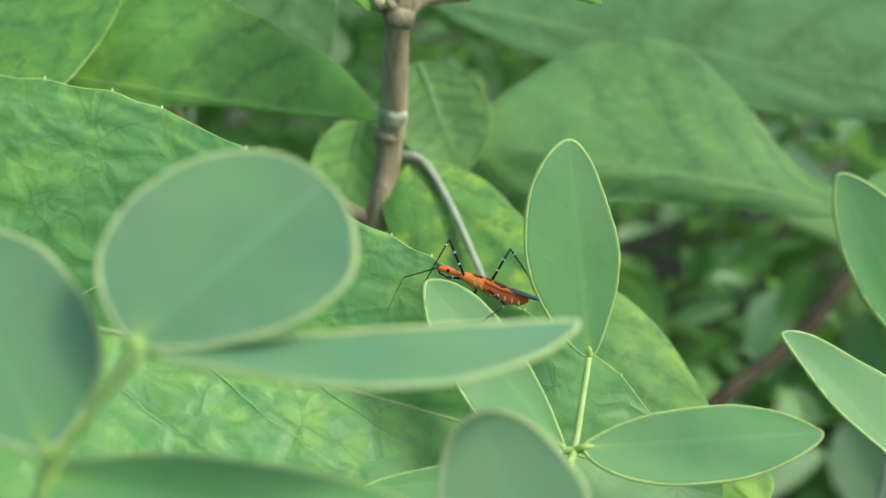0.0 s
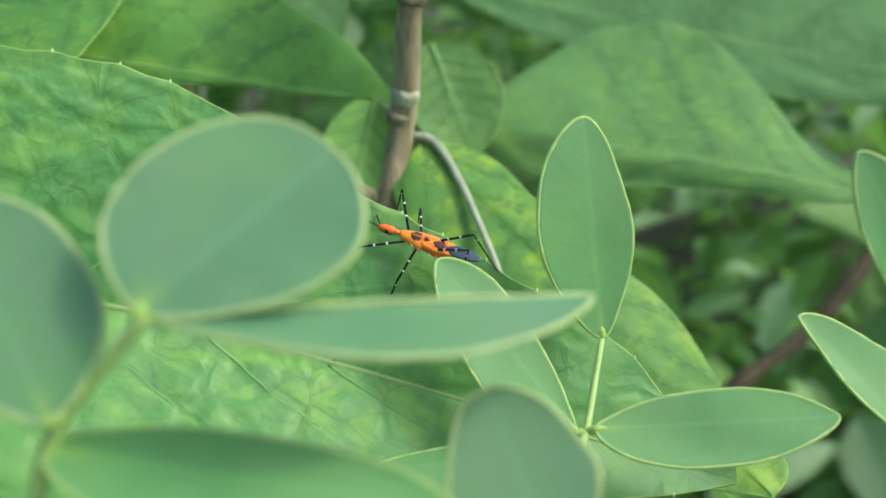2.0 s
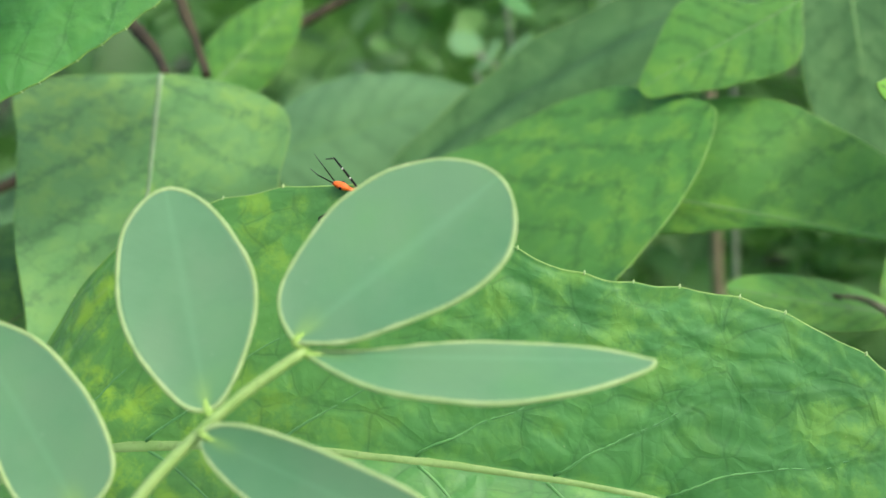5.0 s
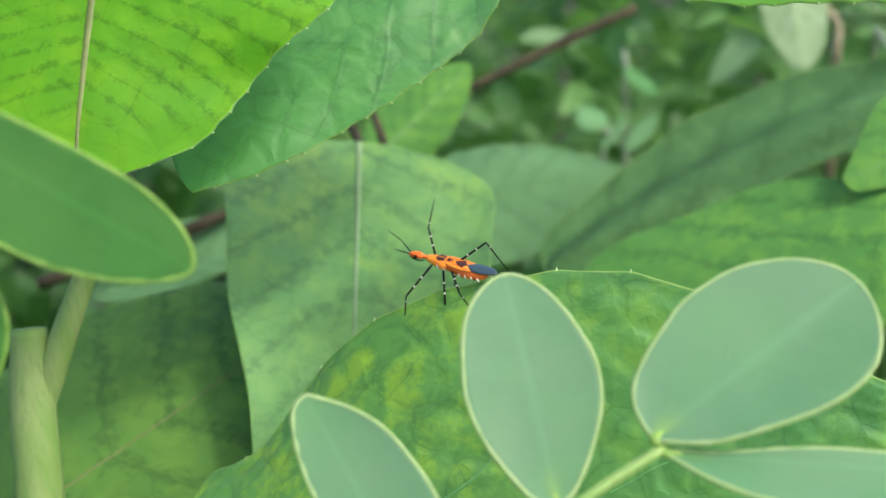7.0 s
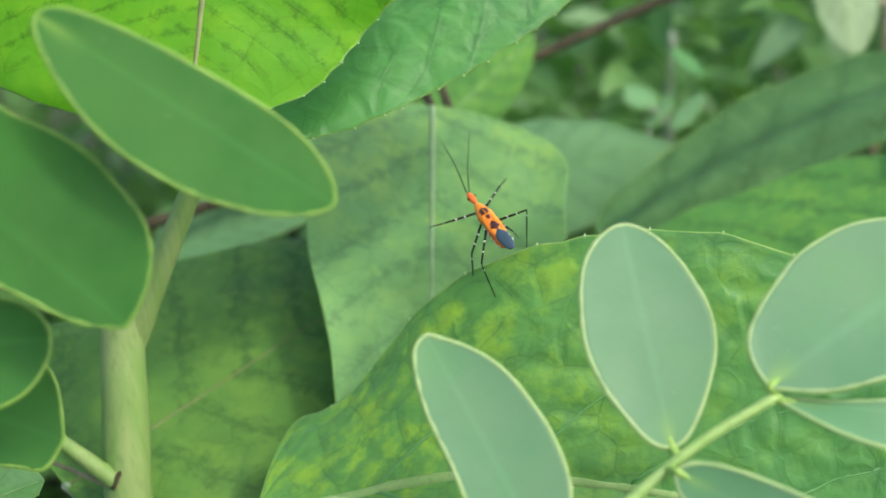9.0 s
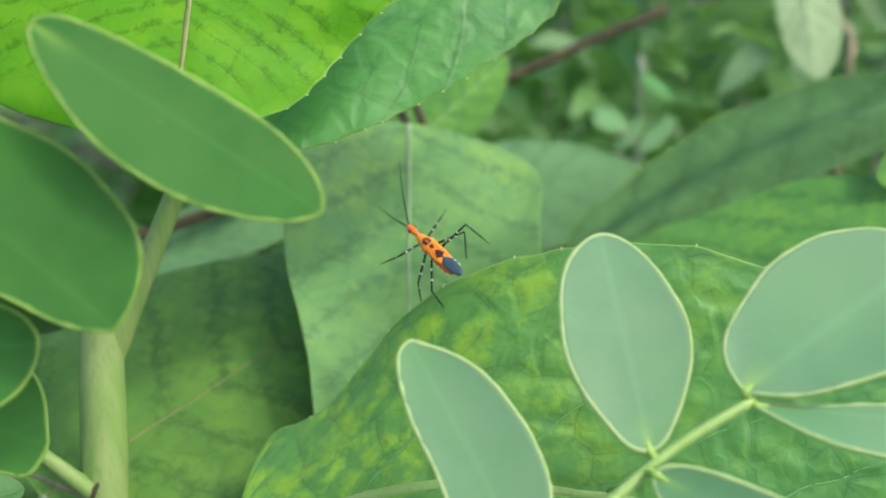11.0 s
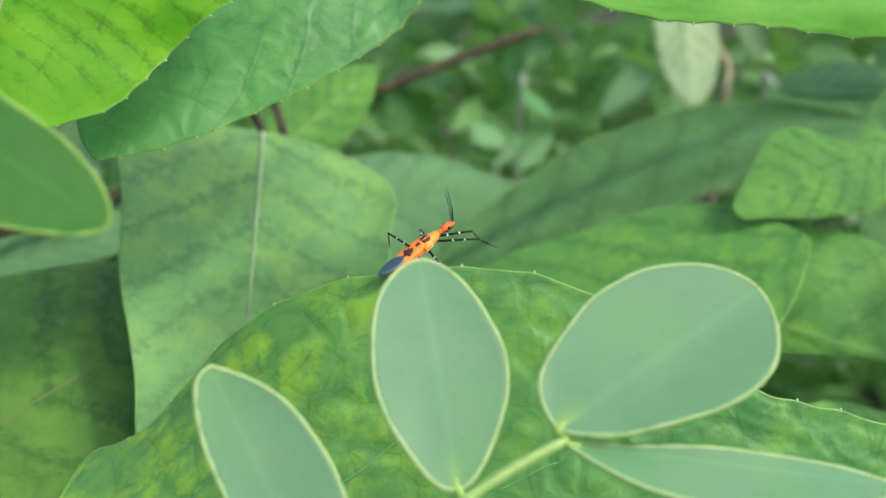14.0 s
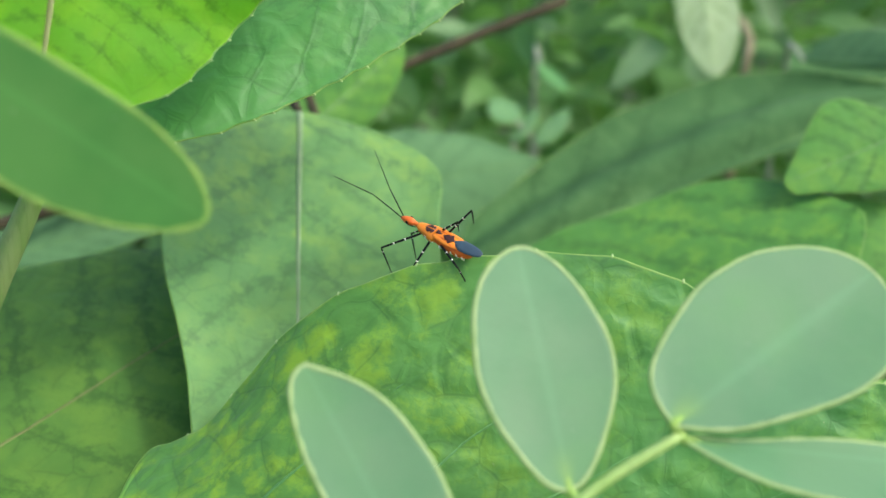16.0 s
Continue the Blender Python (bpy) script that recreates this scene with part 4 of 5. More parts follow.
def build_broad(leaf):
    main = leaf.get("main", False)
    origin = Vector(leaf["mid"][0])
    text = "large toothed net-veined leaf on which the bug walks" if main else OWN_LABELS.get(leaf["seed"], BROAD[leaf["kind"]])
    thing = tagged(empty("broad_leaf", origin), text, "leaf", group="broad leaves of the shrubs")
    veins = leaf.get("veins", 7.0)
    count = 26 if main else leaf.get("teeth", 0)
    quilt = 0.0006 if main else 0.0003
    form = moved(leaf_form(leaf["mid"], leaf["vl"], leaf["vr"], leaf["a"], leaf["b"], leaf["seed"], leaf.get("cup", 0.0 if main else -0.08), leaf.get("wave", 0.012 if main else 0.06), quilt, veins, count, leaf.get("outline"), leaf.get("roll", 0.0)), origin)
    nu, nv = (260, 90) if main else (84, 40)
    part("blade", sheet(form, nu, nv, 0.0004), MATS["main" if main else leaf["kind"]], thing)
    part("rim", rim_loop(form, 0.00024 if main else 0.00018, 320 if main else 120, seed=leaf["seed"]), MATS["margin" if main else "edge"], thing, "thin yellow-green margin")
    ribs = [form(0.01 + leaf.get("rib", 0.96) * i / 48, 0.0) for i in range(49)]
    thick = 0.0006 if leaf["kind"] == "pale" else 0.0012 if leaf["kind"] == "bright" else 0.0014 if main else 0.0005
    if leaf.get("rib", 1):
        part("midrib", tube(bmesh.new(), [p + up * (0.0002 - 0.55 * thick * (1 - 0.8 * i / 48)) for i, (p, up) in enumerate(ribs)], [thick * (1 - 0.8 * i / 48) for i in range(49)], 8),
             MATS["bright_rib" if leaf["kind"] == "deep" else "pale_rib" if leaf["kind"] == "pale" else "bright_rib" if leaf["kind"] == "bright" else "rib" if main else "soft_rib"], thing)
    if leaf["seed"] in ON_STALKS:
        ahead = (Vector(leaf["mid"][-1]) - origin).normalized()
        back = ahead * -0.006 + Vector((0, 0.012, -0.006))
        foot = Vector((back.x * 2.2, back.y * 2.2 + 0.03, -origin.z - 0.01))
        part("petiole", stalk([(0, 0, 0), back * 0.5, back, back.lerp(foot, 0.3), foot], (0.0008, 0.0009, 0.0012, 0.0018, 0.0026), 8, 40, 0.1, leaf["seed"]), MATS["petiole"], thing)
    for k in range(int(veins) if main else 0):
        s0 = (k + 1.0) / veins
        for side in (1, -1):
            if s0 > 0.74:
                continue
            run = [form(min(s0 + 0.22 * u + 0.007 * noise.noise(Vector((u * 9, s0 * 30, side))), 0.985), side * u) for u in (0.02 + min(0.80, (0.86 - s0) / 0.22) * i / 28 for i in range(29))]
            part("vein", tube(bmesh.new(), [p + up * (0.00016 - 0.0002 * i / 28) for i, (p, up) in enumerate(run)], [0.00028 * (1 - 0.75 * i / 28) for i in range(29)], 8), MATS["vein"], thing)
    for side in (1, -1):
        for k in range(count):
            s = tooth_at(k, side, leaf["seed"]) / count
            part("tooth", tooth_mesh(form, 0.03 + 0.94 * s, side, 0.0006 if main else 0.0004), MATS["rim"], thing)


for leaf in LEAVES:
    build_leaflet(leaf) if "group" in leaf else build_broad(leaf)

# ---- stems ----
shrub = tagged(empty("shrub_stem", STEMS[6]["path"][0]), "brown woody shrub stem with a cut stub and shoots", "stem")
twig = tagged(empty("dead_twig", STEMS[14]["path"][0]), "thin dark dead twig lying across the leaves", "twig")
branch = tagged(empty("bare_branch", STEMS[15]["path"][0]), "grey-brown bare branch in shaded undergrowth", "branch")
ROOTED = (0, 1, 2, 3, 4, 6, 15, 17)
thin = tagged(empty("thin_branch", STEMS[17]["path"][0]), "thin brown branch beside a silvery leaf", "branch")
homes = {**sprigs, "s": shrub, "t": twig, "f": branch, "q": thin}
for i, stem in enumerate(STEMS):
    home = homes[stem["group"]]
    origin = Vector(home.location)
    path = [Vector(p) - origin for p in stem["path"]]
    rough = {"bark": 0.25, "dead_twig": 0.25, "green_stem": 0.0}.get(stem["kind"], 0.0)
    name = {"bark": "branch", "rachis": "stalk", "petiole": "petiole", "green_stem": "stem", "dead_twig": "branch"}[stem["kind"]]
    part(name, stalk(path, stem["r"], 12, 40, rough, i), MATS[stem["kind"]], home)
    if i in ROOTED:
        low = path[-1]
        drift = (path[-1] - path[-2]).normalized() * 0.06
        foot = Vector((low.x + drift.x * 2.5, low.y + drift.y * 2.5 - 0.01, -origin.z - 0.01))
        r = stem["r"][-1]
        part("lower_" + name, stalk([low, low + drift, low.lerp(foot, 0.5) + drift * 0.4, foot], (r, r * 1.1, r * 1.3, r * 1.7), 10, 30, rough, i), MATS[stem["kind"]], home)

def node_ring(center, way, r, length, seed):
    """A swollen, scarred ring where a leaf once stood."""
    center, way = Vector(center), Vector(way).normalized()
    rows = [(-1.0, 0.86), (-0.55, 1.12), (-0.1, 1.18), (0.3, 1.10), (0.7, 1.05), (1.0, 0.84)]
    bm = tube(bmesh.new(), [center + way * (length * u) for u, _ in rows], [r * k for _, k in rows], 14)
    for vert in bm.verts:
        vert.co += noise.noise_vector(vert.co * 700 + Vector((seed, 0, 0))) * r * 0.22
    return bm


home = Vector(shrub.location)
for seed, (place, way, r, length, mat) in enumerate([
        ((-0.0094, 0.2132, 0.5490), (-0.10, 0.12, -1), 0.0024, 0.0016, "knob"),
        ((-0.0103, 0.2140, 0.5448), (-0.08, 0.10, -1), 0.0025, 0.0012, "bark"),
        ((-0.0079, 0.2094, 0.5682), (-0.20, 0.10, -1), 0.0026, 0.0018, "bark"),
        ((-0.0137, 0.2066, 0.5245), (-0.20, -0.40, -1), 0.0025, 0.0014, "bark")]):
    part("node", node_ring(Vector(place) - home, way, r, length, seed), MATS[mat], shrub, "pale scarred node" if mat == "knob" else "")
for side in (0, 1):
    bud = Vector((-0.0110 + 0.0022 * side, 0.2075, 0.5698)) - home
    part("bud", tube(bmesh.new(), [bud, bud + Vector((-0.0008, -0.0006, 0.0012)), bud + Vector((-0.0012, -0.0008, 0.0022))], [0.0009, 0.0008, 0.0002], 8), MATS["bark"], shrub, "small brown bud")
for place, way, r, label in [((-0.1906, 0.1074, 0.5436), (1, 0.3, -0.6), 0.0017, "brown scar at the fork")]:
    foot = Vector(sprigs["d"].location)
    part("scar", node_ring(Vector(place) - foot, way, r, 0.0004, 7), MATS["dead_twig"], sprigs["d"], label)
cut = Vector((0.0047, 0.2162, 0.5711)) - home
part("cut_end", tube(bmesh.new(), [cut - Vector((0.0003, 0, 0)), cut + Vector((0.0003, 0.0001, 0))], 0.0008, 10), MATS["dead_twig"], shrub, "dark cut end")

# short swollen joints by which the leaflets sit on their stalk
AXES = {"a": 1, "b": 0, "u": 2, "r": 3}
for leaf in LEAVES:
    if leaf.get("group") in AXES:
        axis = STEMS[AXES[leaf["group"]]]["path"]
        origin = Vector(sprigs[leaf["group"]].location)
        base = Vector(leaf["mid"][0])
        inner = base.lerp(Vector(leaf["mid"][-1]), 0.05)
        near = min((curve_at(axis, i / 60) for i in range(61)), key=lambda q: (q - base).length)
        if (near - base).length < 0.012:
            run = [near - origin, near.lerp(base, 0.6) - origin, base - origin, inner - origin]
            part("joint", stalk(run, (0.0005, 0.00055, 0.0005, 0.0002), 8, 14), MATS["joint"], sprigs[leaf["group"]], "swollen yellow-green joint")

# ---- ground and the thicket behind ----
bm = bmesh.new()
rings = [0.0, 0.3, 0.6, 1, 1.6, 2.5, 4, 7, 12, 25, 60, 150, 400, 1200]
last = None
for r in rings:
    ring = []
    for k in range(48):
        a = 2 * math.pi * k / 48
        x, y = r * math.cos(a), r * math.sin(a)
        ring.append(bm.verts.new((x, y, 0.03 * noise.noise(Vector((x, y, 0)) * 2.0) * min(r, 1))))
    if last:
        for k in range(48):
            bm.faces.new((last[k], ring[k], ring[(k + 1) % 48], last[(k + 1) % 48]))
    last = ring
bmesh.ops.remove_doubles(bm, verts=bm.verts, dist=1e-5)
tagged(part("ground", bm, MATS["ground"]), "dark soil with leaf litter under the shrubs", "ground", kind="structure")


def thicket(name, label, count, box, size, seed):
    """Many small bent leaves on hidden twigs: undergrowth that nobody could count."""
    rng = random.Random(seed)
    bm = bmesh.new()
    for _ in range(count):
        while True:
            p = Vector([rng.uniform(a, b) for a, b in box])
            far = [2 * (p[i] - (box[i][0] + box[i][1]) / 2) / (box[i][1] - box[i][0]) for i in (0, 1)]
            edge = far[0] ** 2 + far[1] ** 2 + 0.5 * noise.noise(Vector((p.x * 4, p.y * 4, seed)))
            if edge < 1 and (edge < 0.6 or p.z < box[2][1] * (1.15 - edge)):
                break
        ln = rng.uniform(*size)
        turn = Euler((rng.uniform(-0.9, 0.9), rng.uniform(-0.7, 0.7), rng.uniform(0, 6.28))).to_matrix()
        w = ln * rng.uniform(0.18, 0.28)
        rows = []
        for i in range(6):
            s = i / 5
            half = w * max(math.sin(math.pi * s ** 0.85), 0.04) ** 0.7
            z = -ln * 0.25 * s * s
            rows.append([bm.verts.new(p + turn @ Vector((x, s * ln, z + abs(x) * 0.35))) for x in (-half, 0, half)])
        for a, b in zip(rows, rows[1:]):
            for j in (0, 1):
                bm.faces.new((a[j], a[j + 1], b[j + 1], b[j]))
    return tagged(part(name, bm, MATS["thicket"]), label, "undergrowth", kind="stuff")


thicket("undergrowth", "dense blurred green undergrowth behind the shrub", 3000, ((-1.7, 1.3), (0.48, 2.0), (0.0, 0.74)), (0.05, 0.13), 3)
# Low plants added around and behind the camera, to close the place and bounce light.
thicket("undergrowth", "added low green plants on the soil below", 4500, ((-1.9, 1.6), (-1.1, 1.3), (0.0, 0.34)), (0.04, 0.1), 4)
thicket("undergrowth", "small green weeds in the shade behind", 1500, ((-0.5, 0.3), (0.42, 0.6), (0.34, 0.62)), (0.012, 0.034), 5)

# ---- the bug ----
def plain_material(name, color, rough, bump=0.2, shine=0.5):
    n = Nodes(name)
    pos = n.add("TexCoord").outputs["Object"]
    shade = n.ramp(n.noise(pos, 900.0, 3.0), 0.3, 0.75)
    tone = n.mix(shade, color, tuple(min(1.0, 1.25 * c) for c in color))
    return n.surface(tone, rough, n.bump(n.noise(pos, 2500.0, 2.0), bump, 0.0001), spec=shine)


ORANGE = plain_material("orange_shell", (0.88, 0.25, 0.02), 0.5)
RED = plain_material("red_shell", (0.84, 0.155, 0.02), 0.5)
BLACK = plain_material("black_shell", (0.005, 0.005, 0.005), 0.55, shine=0.2)
SPOT = plain_material("dark_spot", (0.045, 0.012, 0.010), 0.5)
MEMBRANE = plain_material("wing_membrane", (0.030, 0.060, 0.088), 0.42)
WHITE = plain_material("white_band", (0.80, 0.79, 0.70), 0.5)


def loft(rows, sides=14):
    """A body from rows of (x, half width, half height, middle height)."""
    bm = bmesh.new()
    rings = []
    for x, w, h, z in rows:
        rings.append([bm.verts.new((x, w * math.cos(k), z + h * math.sin(k))) for k in (2 * math.pi * j / sides for j in range(sides))])
    for low, high in zip(rings, rings[1:]):
        for j in range(sides):
            bm.faces.new((low[j], high[j], high[(j + 1) % sides], low[(j + 1) % sides]))
    bm.faces.new(rings[0])
    bm.faces.new(rings[-1][::-1])
    bmesh.ops.recalc_face_normals(bm, faces=bm.faces)
    return bm


def ball(center, r, squash=(1, 1, 1)):
    bm = bmesh.new()
    bmesh.ops.create_uvsphere(bm, u_segments=12, v_segments=8, radius=r)
    for v in bm.verts:
        v.co = Vector([c * k for c, k in zip(v.co, squash)]) + Vector(center)
    return bm


def scute(path, width, lift, z0):
    """A flat-domed plate on the back along x: rows of (x, half width)."""
    bm = bmesh.new()
    rows = []
    for x, w in path:
        rows.append([bm.verts.new((x, w * k, z0(x) + lift * (1 - k * k) * 0.8)) for k in (-1, -0.6, -0.2, 0.2, 0.6, 1)])
    for a, b in zip(rows, rows[1:]):
        for j in range(5):
            bm.faces.new((a[j], b[j], b[j + 1], a[j + 1]))
    low = bmesh.ops.extrude_face_region(bm, geom=list(bm.faces))
    bmesh.ops.translate(bm, verts=[v for v in low["geom"] if isinstance(v, bmesh.types.BMVert)], vec=(0, 0, -0.00012))
    bmesh.ops.recalc_face_normals(bm, faces=bm.faces)
    return bm


bug = tagged(empty("assassin_bug", (0, 0, 0)), "orange assassin bug with black wing tips and banded legs", "insect")
M = 0.0009
part("abdomen", loft([(-7.0 * M, 0.29 * M, 0.25 * M, -0.25 * M), (-6.3 * M, 1.00 * M, 0.75 * M, -0.45 * M), (-4.5 * M, 1.47 * M, 1.15 * M, -0.60 * M), (-2.5 * M, 1.47 * M, 1.20 * M, -0.55 * M), (-0.5 * M, 1.24 * M, 1.05 * M, -0.35 * M), (0.6 * M, 1.06 * M, 0.9 * M, -0.15 * M)]), RED, bug, "red-orange belly")
for k in range(5):
    x = (-5.6 + 1.15 * k) * M
    for side in (1, -1):
        bm = tube(bmesh.new(), [(x - 0.12 * M, side * 1.12 * M, -1.15 * M), (x, side * 1.40 * M, -0.75 * M), (x + 0.1 * M, side * 1.44 * M, -0.35 * M)], [0.13 * M, 0.18 * M, 0.11 * M], 6)
        part("white_mark", bm, WHITE, bug, "white bar on the belly edge")
part("thorax", loft([(0.2 * M, 1.00 * M, 0.8 * M, -0.05 * M), (0.7 * M, 1.59 * M, 1.05 * M, -0.05 * M), (1.7 * M, 1.47 * M, 1.10 * M, 0.0), (2.8 * M, 1.12 * M, 0.88 * M, 0.07 * M), (3.9 * M, 0.85 * M, 0.66 * M, 0.14 * M), (4.5 * M, 0.53 * M, 0.45 * M, 0.18 * M)]), ORANGE, bug)
part("neck", loft([(4.4 * M, 0.42 * M, 0.4 * M, 0.2 * M), (5.1 * M, 0.36 * M, 0.34 * M, 0.2 * M), (5.7 * M, 0.42 * M, 0.42 * M, 0.2 * M)]), RED, bug)
head = part("head", loft([(5.3 * M, 0.40 * M, 0.38 * M, 0.2 * M), (5.9 * M, 0.62 * M, 0.56 * M, 0.22 * M), (6.5 * M, 0.68 * M, 0.60 * M, 0.22 * M), (7.1 * M, 0.60 * M, 0.54 * M, 0.16 * M), (7.7 * M, 0.44 * M, 0.40 * M, 0.08 * M), (8.2 * M, 0.2 * M, 0.22 * M, 0.0)]), RED, bug, "red-orange narrow head")
for side in (1, -1):
    part("eye", ball((6.5 * M, side * 0.62 * M, 0.30 * M), 0.30 * M, (1, 0.8, 1)), BLACK, head, "round black eye")
part("beak", tube(bmesh.new(), [(8.0 * M, 0, -0.1 * M), (7.6 * M, 0, -0.75 * M), (6.4 * M, 0, -0.95 * M), (5.2 * M, 0, -0.7 * M)], [0.16 * M, 0.16 * M, 0.13 * M, 0.05 * M], 8), BLACK, head, "curved black beak")
back = lambda x: 0.62 * M + 0.35 * M * math.exp(-((x - 1.2 * M) / (2.2 * M)) ** 2)
part("forewing", scute([(-4.8 * M, 0.85 * M), (-3.8 * M, 1.22 * M), (-2.5 * M, 1.36 * M), (-1.2 * M, 1.34 * M), (0.2 * M, 1.2 * M), (0.8 * M, 0.9 * M)], 1, 0.22 * M, lambda x: back(x) - 0.12 * M), ORANGE, bug, "orange leathery forewing")
part("wing_membrane", scute([(-8.6 * M, 0.22 * M), (-8.3 * M, 0.55 * M), (-7.3 * M, 0.94 * M), (-5.9 * M, 1.10 * M), (-4.6 * M, 1.10 * M), (-3.7 * M, 0.72 * M), (-3.0 * M, 0.12 * M)], 1, 0.20 * M, lambda x: back(x) - 0.02 * M), MEMBRANE, bug, "blue-black wing membrane")
part("dark_patch", scute([(-3.1 * M, 0.10 * M), (-2.75 * M, 0.42 * M), (-2.4 * M, 0.95 * M), (-2.15 * M, 0.80 * M), (-1.9 * M, 0.52 * M), (-1.6 * M, 0.66 * M), (-1.35 * M, 0.40 * M), (-1.0 * M, 0.12 * M)], 1, 0.10 * M, lambda x: back(x) + 0.14 * M), SPOT, bug, "dark brown blotch on the wings")
part("dark_patch", scute([(0.9 * M, 0.35 * M), (1.2 * M, 0.80 * M), (1.5 * M, 0.62 * M), (1.8 * M, 0.84 * M), (2.2 * M, 0.70 * M), (2.5 * M, 0.48 * M), (2.75 * M, 0.18 * M)], 1, 0.10 * M, lambda x: back(x) + 0.07 * M), SPOT, bug, "dark brown blotch behind the neck")
part("scutellum", scute([(-0.5 * M, 0.06 * M), (0.0 * M, 0.30 * M), (0.45 * M, 0.36 * M)], 1, 0.12 * M, lambda x: back(x) + 0.13 * M), SPOT, bug, "small dark triangular plate")

part("keel", tube(bmesh.new(), [(0.7 * M, 0, back(0.7 * M) + 0.16 * M), (1.6 * M, 0, back(1.6 * M) + 0.17 * M), (2.9 * M, 0, back(2.9 * M) + 0.10 * M)], [0.05 * M, 0.10 * M, 0.05 * M], 6), ORANGE, bug)
for side in (1, -1):
    part("wing_vein", tube(bmesh.new(), [(0.3 * M, side * 0.45 * M, back(0.3 * M) + 0.09 * M), (-1.2 * M, side * 0.62 * M, back(-1.2 * M) + 0.07 * M), (-3.2 * M, side * 0.95 * M, back(-3.2 * M) + 0.0 * M)], [0.05 * M, 0.06 * M, 0.04 * M], 6), RED, bug)
    part("white_mark", tube(bmesh.new(), [(1.6 * M, side * 1.36 * M, -0.30 * M), (1.9 * M, side * 1.40 * M, 0.0), (2.1 * M, side * 1.30 * M, 0.3 * M)], [0.10 * M, 0.14 * M, 0.08 * M], 6), WHITE, bug, "white bar on the side of the thorax")
    part("white_mark", tube(bmesh.new(), [(0.5 * M, side * 1.28 * M, -0.45 * M), (0.8 * M, side * 1.46 * M, -0.15 * M), (0.9 * M, side * 1.52 * M, 0.1 * M)], [0.10 * M, 0.14 * M, 0.08 * M], 6), WHITE, bug, "white bar on the side of the thorax")


def limb(name, length, r0, r1, bands, parent, mat=BLACK):
    """A thin limb along +x from its joint, with pale bands."""
    ob = part(name, tube(bmesh.new(), [(0, 0, 0), (length * 0.15, 0, 0), (length * 0.6, 0, 0), (length, 0, 0)], [r0 * 0.7, r0, 0.5 * (r0 + r1), r1], 7), mat, parent)
    for u in bands:
        r = (r0 + (r1 - r0) * u) * 1.06
        part("band", tube(bmesh.new(), [(length * u - 0.13 * M, 0, 0), (length * u + 0.13 * M, 0, 0)], r, 7), WHITE, ob, "white band")
    return ob


# joint on the body, thigh and shin lengths, all in mm, and the usual ways of both in the bug's space
BUG_LIMBS = {
    "FL": ((2.9, 0.6, -0.3), 6.4, 7.0, (2.4, 3.4, 2.9), (2.0, 2.2, -4.2)),
    "FR": ((2.9, -0.6, -0.3), 6.4, 7.0, (2.4, -3.4, 2.9), (2.0, -2.2, -4.2)),
    "ML": ((1.1, 0.7, -0.4), 5.6, 6.4, (0.0, 3.6, 2.6), (0.4, 2.6, -4.4)),
    "MR": ((1.1, -0.7, -0.4), 5.6, 6.4, (0.0, -3.6, 2.6), (0.4, -2.6, -4.4)),
    "HL": ((-0.3, 0.7, -0.4), 6.8, 8.6, (-4.1, 2.6, 3.8), (-3.0, 3.0, -5.8)),
    "HR": ((-0.3, -0.7, -0.4), 6.8, 8.6, (-4.1, -2.6, 3.8), (-3.0, -3.0, -5.8)),
    "AL": ((7.1, 0.18, 0.27), 5.4, 7.5, (4.0, 1.6, 2.2), (5.0, 1.2, -0.8)),
    "AR": ((7.1, -0.18, 0.27), 5.4, 7.5, (4.0, -1.6, 2.2), (5.0, -1.2, -0.8)),
}
MM = 0.001
uppers, lowers = {}, {}
for key, (joint, first, second, *rest) in BUG_LIMBS.items():
    if key[0] == "A":
        uppers[key] = limb("antenna", first * MM, 0.10 * MM, 0.08 * MM, (), bug)
        lowers[key] = limb("antenna_tip", second * MM, 0.075 * MM, 0.035 * MM, (), uppers[key])
    else:
        uppers[key] = limb("leg", first * MM, 0.19 * MM, 0.14 * MM, (0.42, 0.70), bug)
        lowers[key] = limb("shin", second * MM, 0.125 * MM, 0.06 * MM, (0.14, 0.45), uppers[key])


def along(origin, way, up=(0, 0, 1)):
    """A pose at origin with x along way."""
    x = Vector(way).normalized()
    y = Vector(up).cross(x)
    y = y.normalized() if y.length > 1e-6 else x.orthogonal().normalized()
    m = Matrix((x, y, x.cross(y))).transposed().to_4x4()
    return Matrix.Translation(origin) @ m


